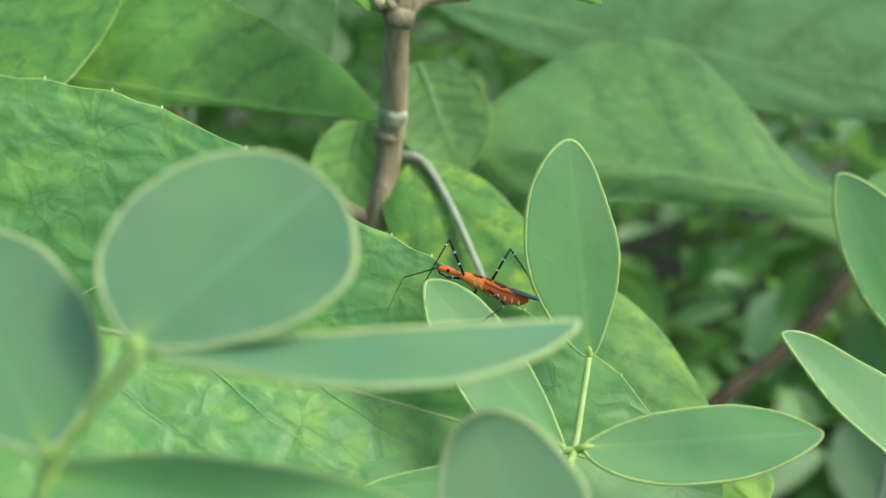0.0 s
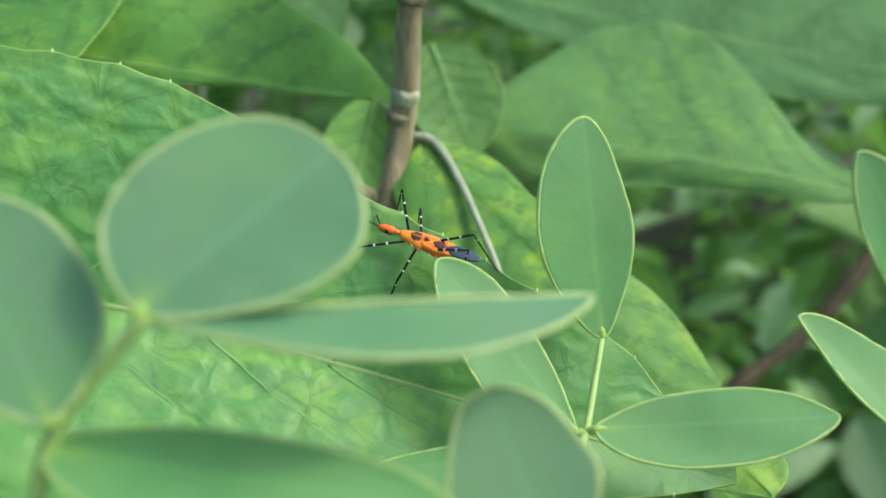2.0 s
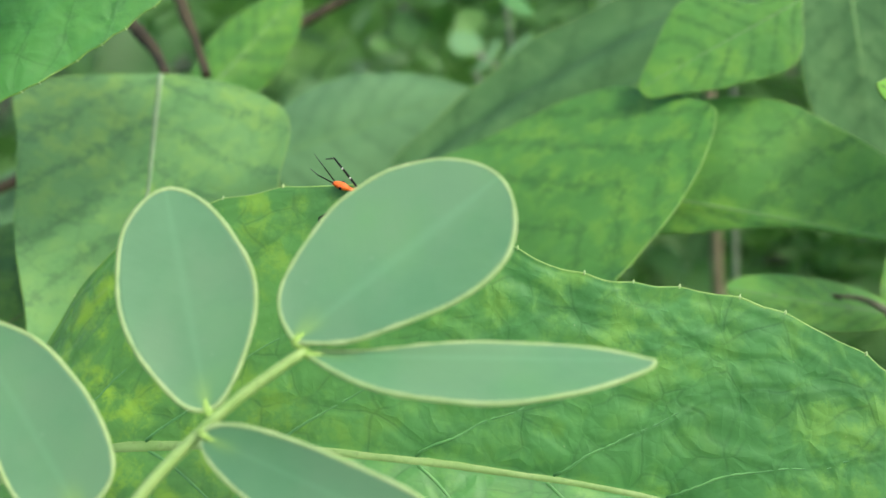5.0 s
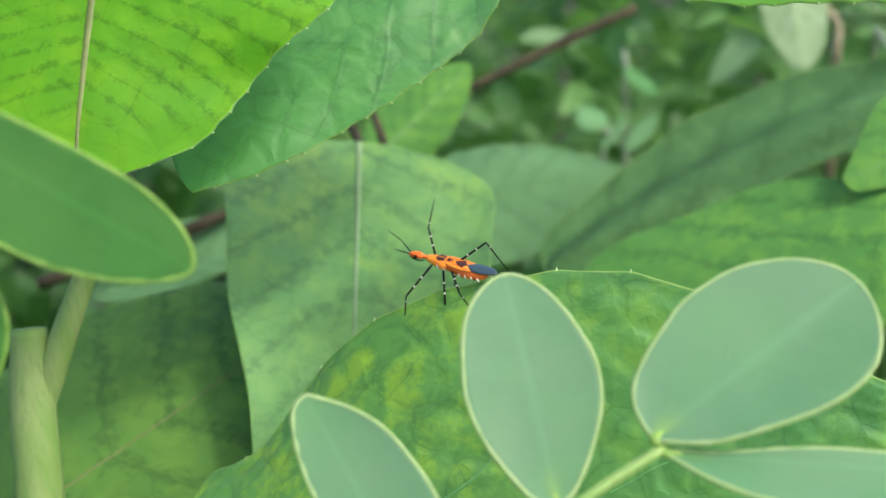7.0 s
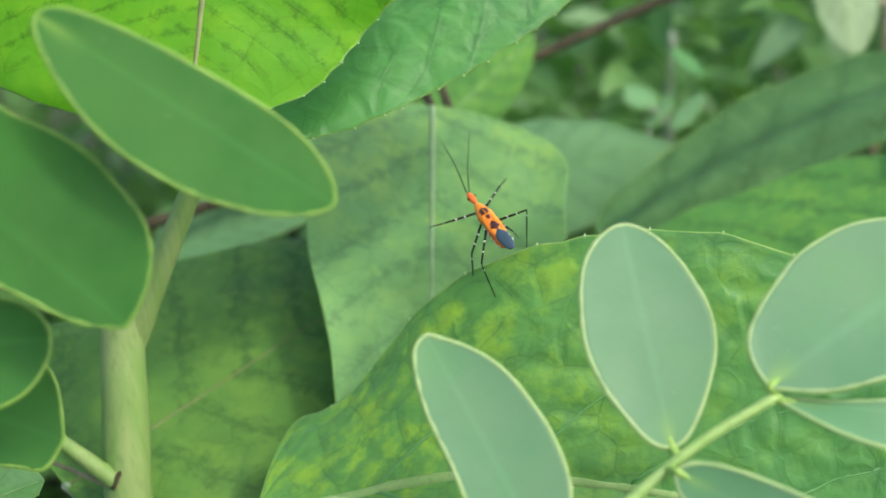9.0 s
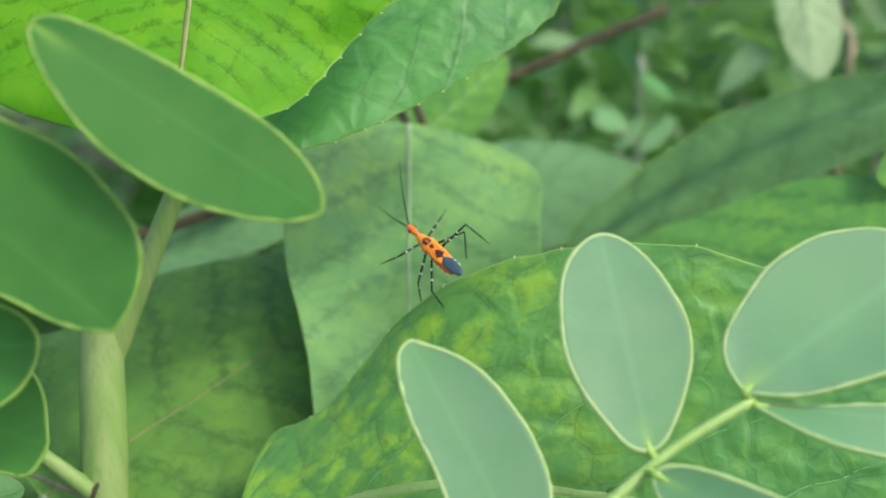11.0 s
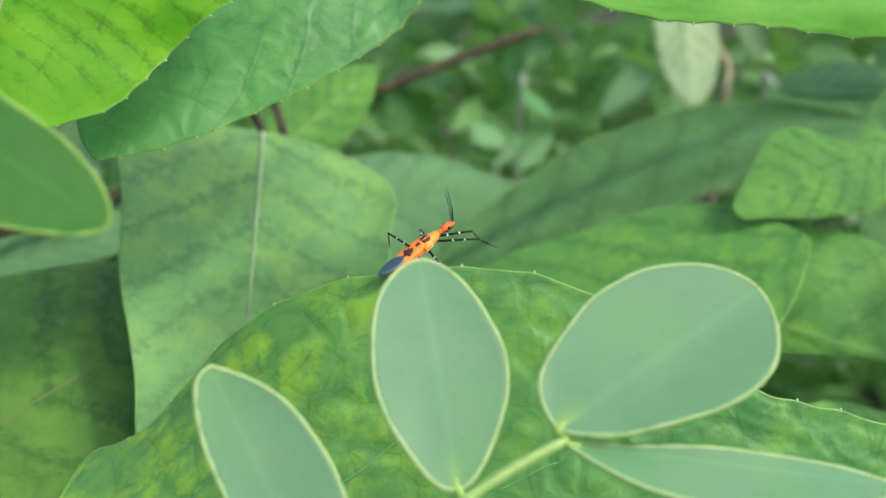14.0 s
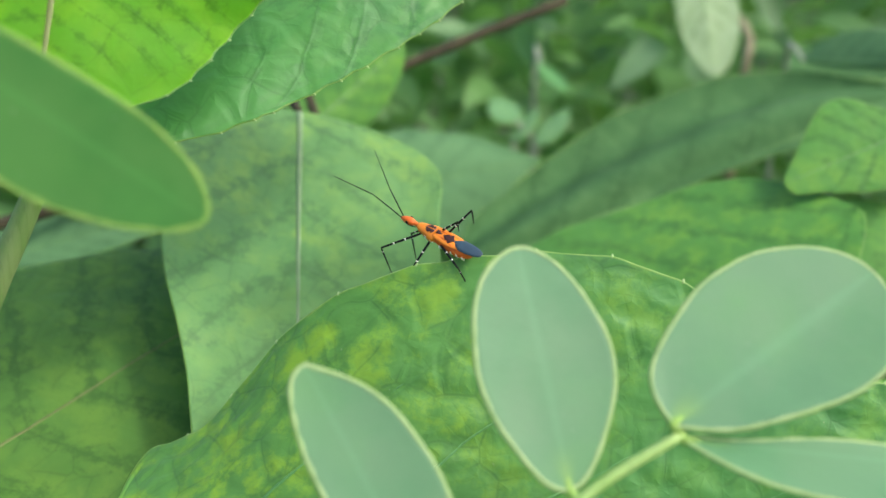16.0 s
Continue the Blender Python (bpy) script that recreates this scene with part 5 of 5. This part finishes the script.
# seconds, middle of the body, forward, upward
# <bug>
BUG_ROWS = [
    (0, (0.0062, 0.1515, 0.5393), (-0.9434, 0.1138, 0.3116), (0.3191, 0.0545, 0.9461)),
    (0.5, (0.0043, 0.1520, 0.5402), (-0.9980, 0.0157, 0.0614), (0.0634, 0.2552, 0.9648)),
    (1, (0.0037, 0.1523, 0.5406), (-0.7891, -0.5791, 0.2052), (-0.0061, 0.3414, 0.9399)),
    (1.5, (0.0024, 0.1523, 0.5420), (-0.7671, -0.6174, 0.1743), (0.0471, 0.2167, 0.9751)),
    (2, (-0.0037, 0.1501, 0.5428), (-0.9306, 0.2749, 0.2417), (0.0701, -0.5142, 0.8548)),
    (2.5, (-0.0151, 0.1493, 0.5469), (-0.8752, 0.3635, 0.3193), (0.0184, -0.6344, 0.7728)),
    (2.8, (-0.0240, 0.1505, 0.5533), (-0.8905, 0.2709, 0.3656), (0.1217, -0.6326, 0.7649)),
    (3, (-0.0310, 0.1509, 0.5570), (-0.8926, 0.2124, 0.3978), (0.1773, -0.6456, 0.7428)),
    (3.2, (-0.0373, 0.1500, 0.5598), (-0.8429, 0.0861, 0.5312), (0.3618, -0.6399, 0.6780)),
    (3.5, (-0.0465, 0.1489, 0.5659), (-0.8820, 0.0635, 0.4669), (0.3386, -0.6036, 0.7218)),
    (4, (-0.0629, 0.1470, 0.5709), (-0.9642, -0.0486, 0.2608), (0.2480, -0.5143, 0.8210)),
    (4.5, (-0.0764, 0.1434, 0.5751), (-0.8786, -0.0827, 0.4704), (0.4476, -0.4864, 0.7504)),
    (5, (-0.0949, 0.1424, 0.5838), (-0.9026, -0.0971, 0.4193), (0.4120, -0.4770, 0.7764)),
    (5.2, (-0.1015, 0.1414, 0.5848), (-0.8842, -0.1254, 0.4500), (0.4525, -0.4689, 0.7585)),
    (7.3, (-0.1295, 0.1370, 0.5868), (-0.9840, 0.1493, 0.0967), (0.0538, -0.2685, 0.9618)),
    (7.5, (-0.1329, 0.1362, 0.5856), (-0.9762, 0.1880, 0.1078), (0.0397, -0.3339, 0.9418)),
    (8, (-0.1357, 0.1354, 0.5848), (-0.9933, 0.0815, 0.0824), (0.0504, -0.3364, 0.9404)),
    (8.5, (-0.1347, 0.1360, 0.5860), (-0.8994, 0.3277, 0.2892), (0.0893, -0.5098, 0.8556)),
    (9, (-0.1339, 0.1363, 0.5864), (-0.7384, 0.5779, 0.3475), (0.0487, -0.4682, 0.8823)),
    (9.2, (-0.1334, 0.1364, 0.5865), (-0.7509, 0.5689, 0.3354), (0.0343, -0.4735, 0.8801)),
    (11.3, (-0.1394, 0.1342, 0.5823), (-0.8271, 0.4687, 0.3101), (0.0031, -0.5479, 0.8365)),
    (11.5, (-0.1388, 0.1349, 0.5814), (-0.6649, 0.6246, 0.4096), (0.0719, -0.4924, 0.8674)),
    (12, (-0.1375, 0.1338, 0.5810), (-0.3869, 0.8063, 0.4475), (0.1724, -0.4135, 0.8941)),
    (12.5, (-0.1365, 0.1342, 0.5813), (-0.2791, 0.7615, 0.5850), (0.2405, -0.5343, 0.8103)),
    (13, (-0.1326, 0.1352, 0.5813), (0.2908, 0.8052, 0.5169), (0.1661, -0.5745, 0.8015)),
    (13.5, (-0.1246, 0.1376, 0.5834), (0.4452, 0.8358, 0.3213), (0.1119, -0.4079, 0.9061)),
    (14, (-0.1165, 0.1408, 0.5880), (0.4921, 0.7657, 0.4142), (-0.0033, -0.4741, 0.8804)),
    (14.5, (-0.1133, 0.1413, 0.5893), (0.5453, 0.6766, 0.4948), (-0.1140, -0.5250, 0.8435)),
    (15, (-0.1144, 0.1411, 0.5888), (-0.2070, 0.9344, 0.2901), (0.0570, -0.2845, 0.9570)),
    (15.5, (-0.1168, 0.1404, 0.5876), (-0.7451, 0.6083, 0.2735), (-0.0364, -0.4465, 0.8940)),
    (16, (-0.1235, 0.1391, 0.5870), (-0.9260, 0.3361, 0.1717), (-0.0006, -0.4562, 0.8899)),
]
LIMB_ROWS = {
    'FL': [
        (0, (0.65, -0.09, 0.76), (0.17, 0.63, -0.76)),
        (0.5, (0.18, 0.76, 0.62), (0.34, 0.67, -0.67)),
        (1, (0.75, -0.52, -0.41), (0.86, 0.42, -0.27)),
        (1.5, (0.77, -0.50, -0.40), (0.84, -0.08, -0.54)),
        (2, (0.82, 0.57, 0.02), (0.49, 0.01, -0.87)),
        (3, (0.69, 0.72, -0.08), (0.07, -0.33, -0.94)),
        (3.5, (0.85, 0.52, -0.07), (0.66, 0.00, -0.75)),
        (4, (0.69, 0.70, -0.20), (-0.04, -0.21, -0.98)),
        (7.3, (0.33, 0.79, -0.51), (0.11, 0.14, -0.98)),
        (8, (0.19, 0.78, -0.59), (-0.34, -0.21, -0.91)),
        (8.5, (-0.07, 0.90, 0.42), (0.81, 0.16, -0.56)),
        (9, (-0.21, 0.90, 0.39), (0.72, 0.21, -0.66)),
        (11.5, (-0.38, 0.75, 0.54), (0.69, 0.26, -0.68)),
        (12, (-0.54, 0.84, -0.02), (-0.02, -0.34, -0.94)),
        (12.5, (-0.42, 0.33, 0.84), (0.40, -0.19, -0.90)),
        (13, (0.73, -0.45, 0.51), (0.26, 0.04, -0.96)),
        (13.5, (0.83, -0.17, 0.52), (0.60, 0.11, -0.80)),
        (14, (0.79, -0.62, -0.01), (0.44, 0.32, -0.84)),
        (15, (0.46, 0.77, -0.43), (0.69, -0.06, -0.72)),
        (15.5, (0.48, 0.86, 0.17), (0.06, -0.06, -1.00)),
        (16, (0.55, 0.83, -0.10), (-0.02, -0.13, -0.99)),
    ],
    'FR': [
        (0, (0.70, -0.60, -0.38), (0.20, -0.35, -0.91)),
        (1.5, (0.70, -0.60, -0.38), (0.20, -0.35, -0.91)),
        (2, (0.43, -0.63, 0.65), (0.14, -0.06, -0.99)),
        (3, (0.69, -0.22, 0.69), (-0.08, -0.14, -0.99)),
        (3.5, (0.69, -0.58, 0.44), (0.07, 0.04, -1.00)),
        (4, (0.90, -0.22, 0.38), (0.34, -0.27, -0.90)),
        (8.5, (0.41, -0.89, 0.20), (0.23, -0.88, 0.40)),
        (9, (0.61, -0.77, -0.18), (0.67, -0.48, -0.57)),
        (11.5, (0.53, -0.78, -0.33), (0.64, -0.49, -0.59)),
        (12, (0.35, -0.83, 0.44), (-0.05, -0.99, 0.10)),
        (12.5, (-0.24, -0.71, 0.66), (0.52, -0.61, -0.60)),
        (13, (0.78, -0.59, 0.21), (0.33, -0.59, -0.74)),
        (13.5, (0.14, -0.88, 0.46), (0.78, 0.05, -0.63)),
        (14, (0.73, -0.68, -0.07), (0.58, 0.09, -0.81)),
        (14.5, (0.53, -0.77, -0.37), (0.04, -0.15, -0.99)),
        (15, (0.03, -1.00, -0.01), (0.07, 0.50, -0.86)),
        (16, (0.70, -0.11, -0.71), (0.02, -0.02, -1.00)),
    ],
    'ML': [
        (0, (0.15, 0.55, -0.82), (-0.30, -0.10, -0.95)),
        (1, (-0.10, 0.62, -0.78), (-0.15, 0.15, -0.97)),
        (1.5, (0.71, 0.03, 0.70), (-0.24, 0.39, -0.89)),
        (2, (0.16, 0.83, -0.53), (0.19, 0.02, -0.98)),
        (3, (0.30, 0.95, 0.09), (0.35, 0.91, -0.24)),
        (3.5, (0.04, 0.91, -0.41), (-0.06, 0.28, -0.96)),
        (4, (0.06, 0.98, 0.20), (0.15, -0.27, -0.95)),
        (4.5, (0.01, 0.96, -0.27), (-0.10, -0.06, -0.99)),
        (7.3, (-0.32, 0.54, -0.78), (-0.33, -0.35, -0.88)),
        (8, (-0.19, 0.65, -0.73), (-0.16, -0.13, -0.98)),
        (8.5, (-0.29, 0.79, -0.54), (-0.34, 0.23, -0.91)),
        (9, (-0.46, 0.68, -0.57), (-0.34, 0.27, -0.90)),
        (11.5, (-0.41, 0.78, -0.46), (-0.04, 0.17, -0.99)),
        (12, (-0.67, 0.75, 0.02), (0.35, -0.38, -0.85)),
        (12.5, (-0.78, 0.62, 0.07), (0.05, -0.23, -0.97)),
        (13, (-0.66, 0.15, 0.73), (0.04, 0.12, -0.99)),
        (13.5, (0.57, 0.81, -0.11), (0.31, 0.19, -0.93)),
        (14, (0.57, 0.73, -0.38), (0.39, 0.39, -0.83)),
        (14.5, (0.17, 0.77, -0.62), (0.09, 0.42, -0.90)),
        (15, (-0.58, 0.75, 0.30), (0.52, -0.21, -0.83)),
        (15.5, (-0.17, 0.86, 0.48), (0.58, -0.44, -0.69)),
        (16, (0.05, 0.87, -0.50), (0.03, -0.19, -0.98)),
    ],
    'MR': [
        (0, (0.00, -0.72, -0.70), (-0.10, -0.20, -0.97)),
        (1, (-0.25, -0.70, -0.66), (-0.20, -0.20, -0.96)),
        (1.5, (0.35, -0.40, 0.85), (-0.59, -0.52, -0.61)),
        (2, (0.38, -0.93, 0.00), (0.13, -0.27, -0.96)),
        (3, (-0.31, -0.45, 0.84), (-0.06, -0.39, -0.92)),
        (3.5, (0.46, -0.47, 0.75), (-0.01, -0.08, -1.00)),
        (4, (-0.31, -0.12, 0.95), (-0.15, -0.19, -0.97)),
        (7.3, (0.12, -0.64, -0.76), (0.23, -0.11, -0.97)),
        (8, (-0.11, -0.69, -0.71), (0.05, 0.11, -0.99)),
        (8.5, (-0.86, -0.18, 0.49), (0.26, -0.10, -0.96)),
        (9, (-0.97, -0.18, 0.15), (0.43, -0.30, -0.85)),
        (11.5, (-0.42, -0.88, 0.23), (-0.01, 0.23, -0.97)),
        (12, (-0.09, -0.97, 0.24), (0.12, 0.26, -0.96)),
        (12.5, (-0.32, -0.38, 0.87), (0.38, -0.20, -0.90)),
        (13, (0.40, -0.91, -0.12), (0.29, -0.84, -0.46)),
        (13.5, (-0.10, -0.96, -0.26), (0.30, -0.04, -0.95)),
        (14.5, (-0.34, -0.92, 0.21), (-0.07, 0.24, -0.97)),
        (15, (-0.13, -0.98, -0.18), (0.16, -0.60, -0.78)),
        (15.5, (-0.88, -0.37, 0.30), (0.36, -0.59, -0.72)),
        (16, (-0.71, -0.08, 0.69), (0.37, -0.37, -0.85)),
    ],
    'HL': [
        (0, (-0.43, 0.90, 0.10), (0.34, 0.93, -0.10)),
        (0.5, (-0.38, 0.92, 0.06), (0.35, 0.80, -0.49)),
        (1, (-0.73, -0.69, -0.03), (0.53, 0.50, -0.68)),
        (3, (-0.37, 0.70, 0.62), (-0.27, -0.28, -0.92)),
        (3.5, (-0.27, 0.68, 0.68), (-0.19, -0.26, -0.95)),
        (4, (-0.79, 0.61, 0.03), (-0.48, -0.14, -0.86)),
        (4.5, (-0.67, 0.60, 0.43), (-0.83, 0.10, -0.54)),
        (7.3, (-0.64, 0.76, 0.09), (-0.09, -0.40, -0.91)),
        (8, (-0.48, 0.81, 0.33), (-0.03, -0.66, -0.75)),
        (8.5, (-0.69, 0.70, -0.19), (-0.35, 0.07, -0.94)),
        (9, (-0.79, 0.58, -0.21), (-0.41, -0.02, -0.91)),
        (11.5, (-0.78, 0.62, -0.08), (0.01, -0.17, -0.99)),
        (12, (-0.88, 0.44, -0.17), (0.18, -0.30, -0.94)),
        (12.5, (-0.91, 0.41, -0.10), (-0.22, -0.30, -0.93)),
        (13, (-0.68, 0.49, 0.55), (0.16, 0.21, -0.96)),
        (13.5, (-0.41, 0.23, 0.88), (0.48, 0.13, -0.87)),
        (14, (-0.53, 0.07, 0.85), (0.24, 0.45, -0.86)),
        (14.5, (-0.57, 0.06, 0.82), (-0.04, 0.36, -0.93)),
        (15, (-0.63, 0.74, -0.23), (0.62, 0.05, -0.79)),
        (15.5, (-0.65, 0.75, 0.12), (0.54, -0.22, -0.81)),
        (16, (-0.89, 0.44, 0.13), (-0.01, -0.26, -0.96)),
    ],
    'HR': [
        (0, (-0.22, -0.60, 0.77), (-0.69, -0.39, -0.61)),
        (0.5, (-0.44, -0.68, 0.58), (-0.77, -0.17, -0.62)),
        (1, (-0.72, 0.28, 0.64), (-0.64, 0.21, -0.74)),
        (1.5, (-0.87, 0.23, 0.43), (-0.46, 0.59, -0.66)),
        (2, (-0.84, -0.14, 0.53), (-0.45, -0.14, -0.88)),
        (3, (-0.51, -0.31, 0.80), (-0.07, -0.51, -0.86)),
        (3.5, (-0.49, -0.35, 0.80), (-0.14, -0.43, -0.89)),
        (4, (-0.34, -0.26, 0.91), (0.06, -0.14, -0.99)),
        (4.5, (-0.41, -0.19, 0.89), (-0.45, -0.25, -0.85)),
        (7.3, (-0.74, -0.21, 0.64), (-0.29, -0.32, -0.90)),
        (8, (-0.69, -0.14, 0.71), (-0.23, -0.12, -0.96)),
        (8.5, (-0.69, -0.40, 0.60), (-0.10, 0.07, -0.99)),
        (9, (-0.62, -0.59, 0.52), (0.05, 0.12, -0.99)),
        (11.5, (-0.35, -0.71, 0.61), (0.03, -0.40, -0.92)),
        (12, (-0.13, -0.83, 0.54), (0.11, -0.51, -0.85)),
        (12.5, (-0.26, -0.73, 0.64), (0.15, -0.48, -0.86)),
        (13, (-0.78, -0.53, 0.35), (-0.15, -0.42, -0.90)),
        (13.5, (-0.92, -0.25, -0.30), (-0.37, 0.14, -0.92)),
        (14.5, (-0.44, -0.81, 0.38), (0.19, 0.51, -0.84)),
        (15.5, (-0.58, -0.43, 0.70), (0.26, -0.15, -0.96)),
        (16, (-0.55, -0.36, 0.75), (0.36, -0.39, -0.85)),
    ],
    'AL': [
        (0, (0.80, 0.20, -0.56), (0.05, 0.93, -0.38)),
        (0.5, (0.62, 0.69, -0.37), (0.26, 0.92, -0.30)),
        (1, (0.99, -0.14, -0.04), (0.91, 0.02, -0.41)),
        (1.5, (0.90, -0.15, 0.42), (0.92, 0.36, 0.14)),
        (2, (0.07, 0.55, 0.83), (0.41, -0.55, -0.73)),
        (3, (0.40, 0.61, 0.68), (0.83, 0.55, 0.09)),
        (3.5, (0.68, 0.53, 0.50), (0.64, -0.10, -0.76)),
        (4, (0.38, 0.38, 0.84), (0.34, -0.48, -0.81)),
        (7.3, (-0.29, 0.70, 0.65), (0.61, -0.59, -0.53)),
        (8, (0.09, 0.74, 0.67), (0.79, -0.37, -0.50)),
        (8.5, (0.59, -0.74, 0.33), (0.73, -0.66, -0.16)),
        (9, (0.87, -0.14, 0.46), (0.99, -0.12, -0.06)),
        (11.5, (0.87, 0.04, -0.48), (0.90, -0.07, -0.42)),
        (12, (0.95, 0.31, 0.11), (0.94, 0.34, -0.00)),
        (12.5, (0.81, -0.01, -0.59), (0.71, 0.01, -0.70)),
        (13, (0.95, 0.23, -0.19), (0.86, -0.22, 0.46)),
        (13.5, (0.76, 0.62, -0.19), (0.79, 0.42, -0.45)),
        (14, (0.56, 0.77, -0.32), (0.50, 0.75, -0.43)),
        (14.5, (0.49, 0.84, -0.24), (0.41, 0.76, -0.51)),
        (15, (0.86, 0.51, 0.06), (0.68, 0.73, 0.10)),
        (15.5, (0.91, 0.40, 0.15), (0.53, 0.79, 0.32)),
        (16, (0.81, 0.14, 0.56), (1.00, 0.07, 0.06)),
    ],
    'AR': [
        (0, (0.30, -0.93, -0.21), (0.24, -0.94, -0.23)),
        (0.5, (0.81, -0.58, -0.14), (0.79, -0.55, -0.27)),
        (1, (0.31, -0.23, 0.92), (-0.25, -0.89, -0.37)),
        (1.5, (-0.33, -0.76, 0.56), (-0.47, -0.83, 0.31)),
        (2, (0.51, -0.79, -0.33), (0.35, -0.69, -0.64)),
        (3, (0.21, 0.08, 0.97), (0.40, -0.46, -0.79)),
        (3.5, (0.80, -0.19, 0.57), (0.83, -0.06, -0.56)),
        (4, (-0.02, 0.45, 0.90), (0.41, -0.56, -0.72)),
        (7.3, (0.70, -0.67, -0.26), (0.74, -0.59, -0.33)),
        (8, (0.62, -0.78, -0.11), (0.51, -0.70, -0.50)),
        (8.5, (0.35, -0.68, 0.64), (0.61, -0.79, -0.05)),
        (9, (0.90, -0.44, -0.02), (0.84, -0.52, 0.17)),
        (11.5, (0.61, -0.40, 0.68), (0.85, -0.53, 0.02)),
        (12, (0.98, -0.20, 0.04), (0.72, -0.36, 0.59)),
        (12.5, (0.83, -0.10, -0.55), (0.74, -0.13, -0.66)),
        (13, (0.48, -0.53, 0.70), (0.83, -0.24, -0.50)),
        (13.5, (-0.08, -0.37, 0.93), (0.75, 0.40, -0.52)),
        (14, (-0.22, -0.34, 0.91), (0.54, 0.80, -0.27)),
        (14.5, (-0.08, -0.65, 0.76), (0.30, 0.48, -0.82)),
        (15, (0.90, 0.05, -0.43), (0.85, 0.03, -0.53)),
        (15.5, (0.98, -0.19, -0.02), (0.97, -0.23, 0.05)),
        (16, (0.86, -0.48, 0.19), (0.81, -0.51, 0.29)),
    ],
}
# </bug>


def way_at(rows, t, rest, which):
    """A limb's way at t, between its rows; its usual way where there are none."""
    known = [(r[0], Vector(r[which])) for r in rows]
    before = [k for k in known if k[0] <= t]
    after = [k for k in known if k[0] > t]
    if not before or not after:
        return (before[-1] if before else after[0])[1].normalized()
    (t0, a), (t1, b) = before[-1], after[0]
    u = (t - t0) / (t1 - t0)
    u = u * u * (3 - 2 * u)
    return a.lerp(b, u).normalized() if (a + b).length > 0.2 else a.slerp(b, u)


def turned(rest, way):
    """A turn that carries x along way, in the smoothest manner from the usual way."""
    rest = Vector(rest).normalized()
    return rest.rotation_difference(way).to_matrix().to_4x4() @ along((0, 0, 0), rest)


def motions():
    walk(bug, [(t, along(c, f, u)) for t, c, f, u in BUG_ROWS])
    times = [i * 0.125 for i in range(129)]
    for key, (joint, first, second, rest1, rest2) in BUG_LIMBS.items():
        high, low = [], []
        for t in times:
            sway = Vector((0.03 * math.sin(t * 9 + len(key)), 0.02 * math.sin(t * 7.3), 0))
            a = turned(rest1, (way_at(LIMB_ROWS[key], t, rest1, 1) + sway).normalized())
            b = turned(rest2, way_at(LIMB_ROWS[key], t, rest2, 2))
            c = a.inverted() @ b
            a.translation, c.translation = Vector(joint) * MM, (first * MM, 0, 0)
            high.append((t, a))
            low.append((t, c))
        walk(uppers[key], high)
        walk(lowers[key], low)


motions()
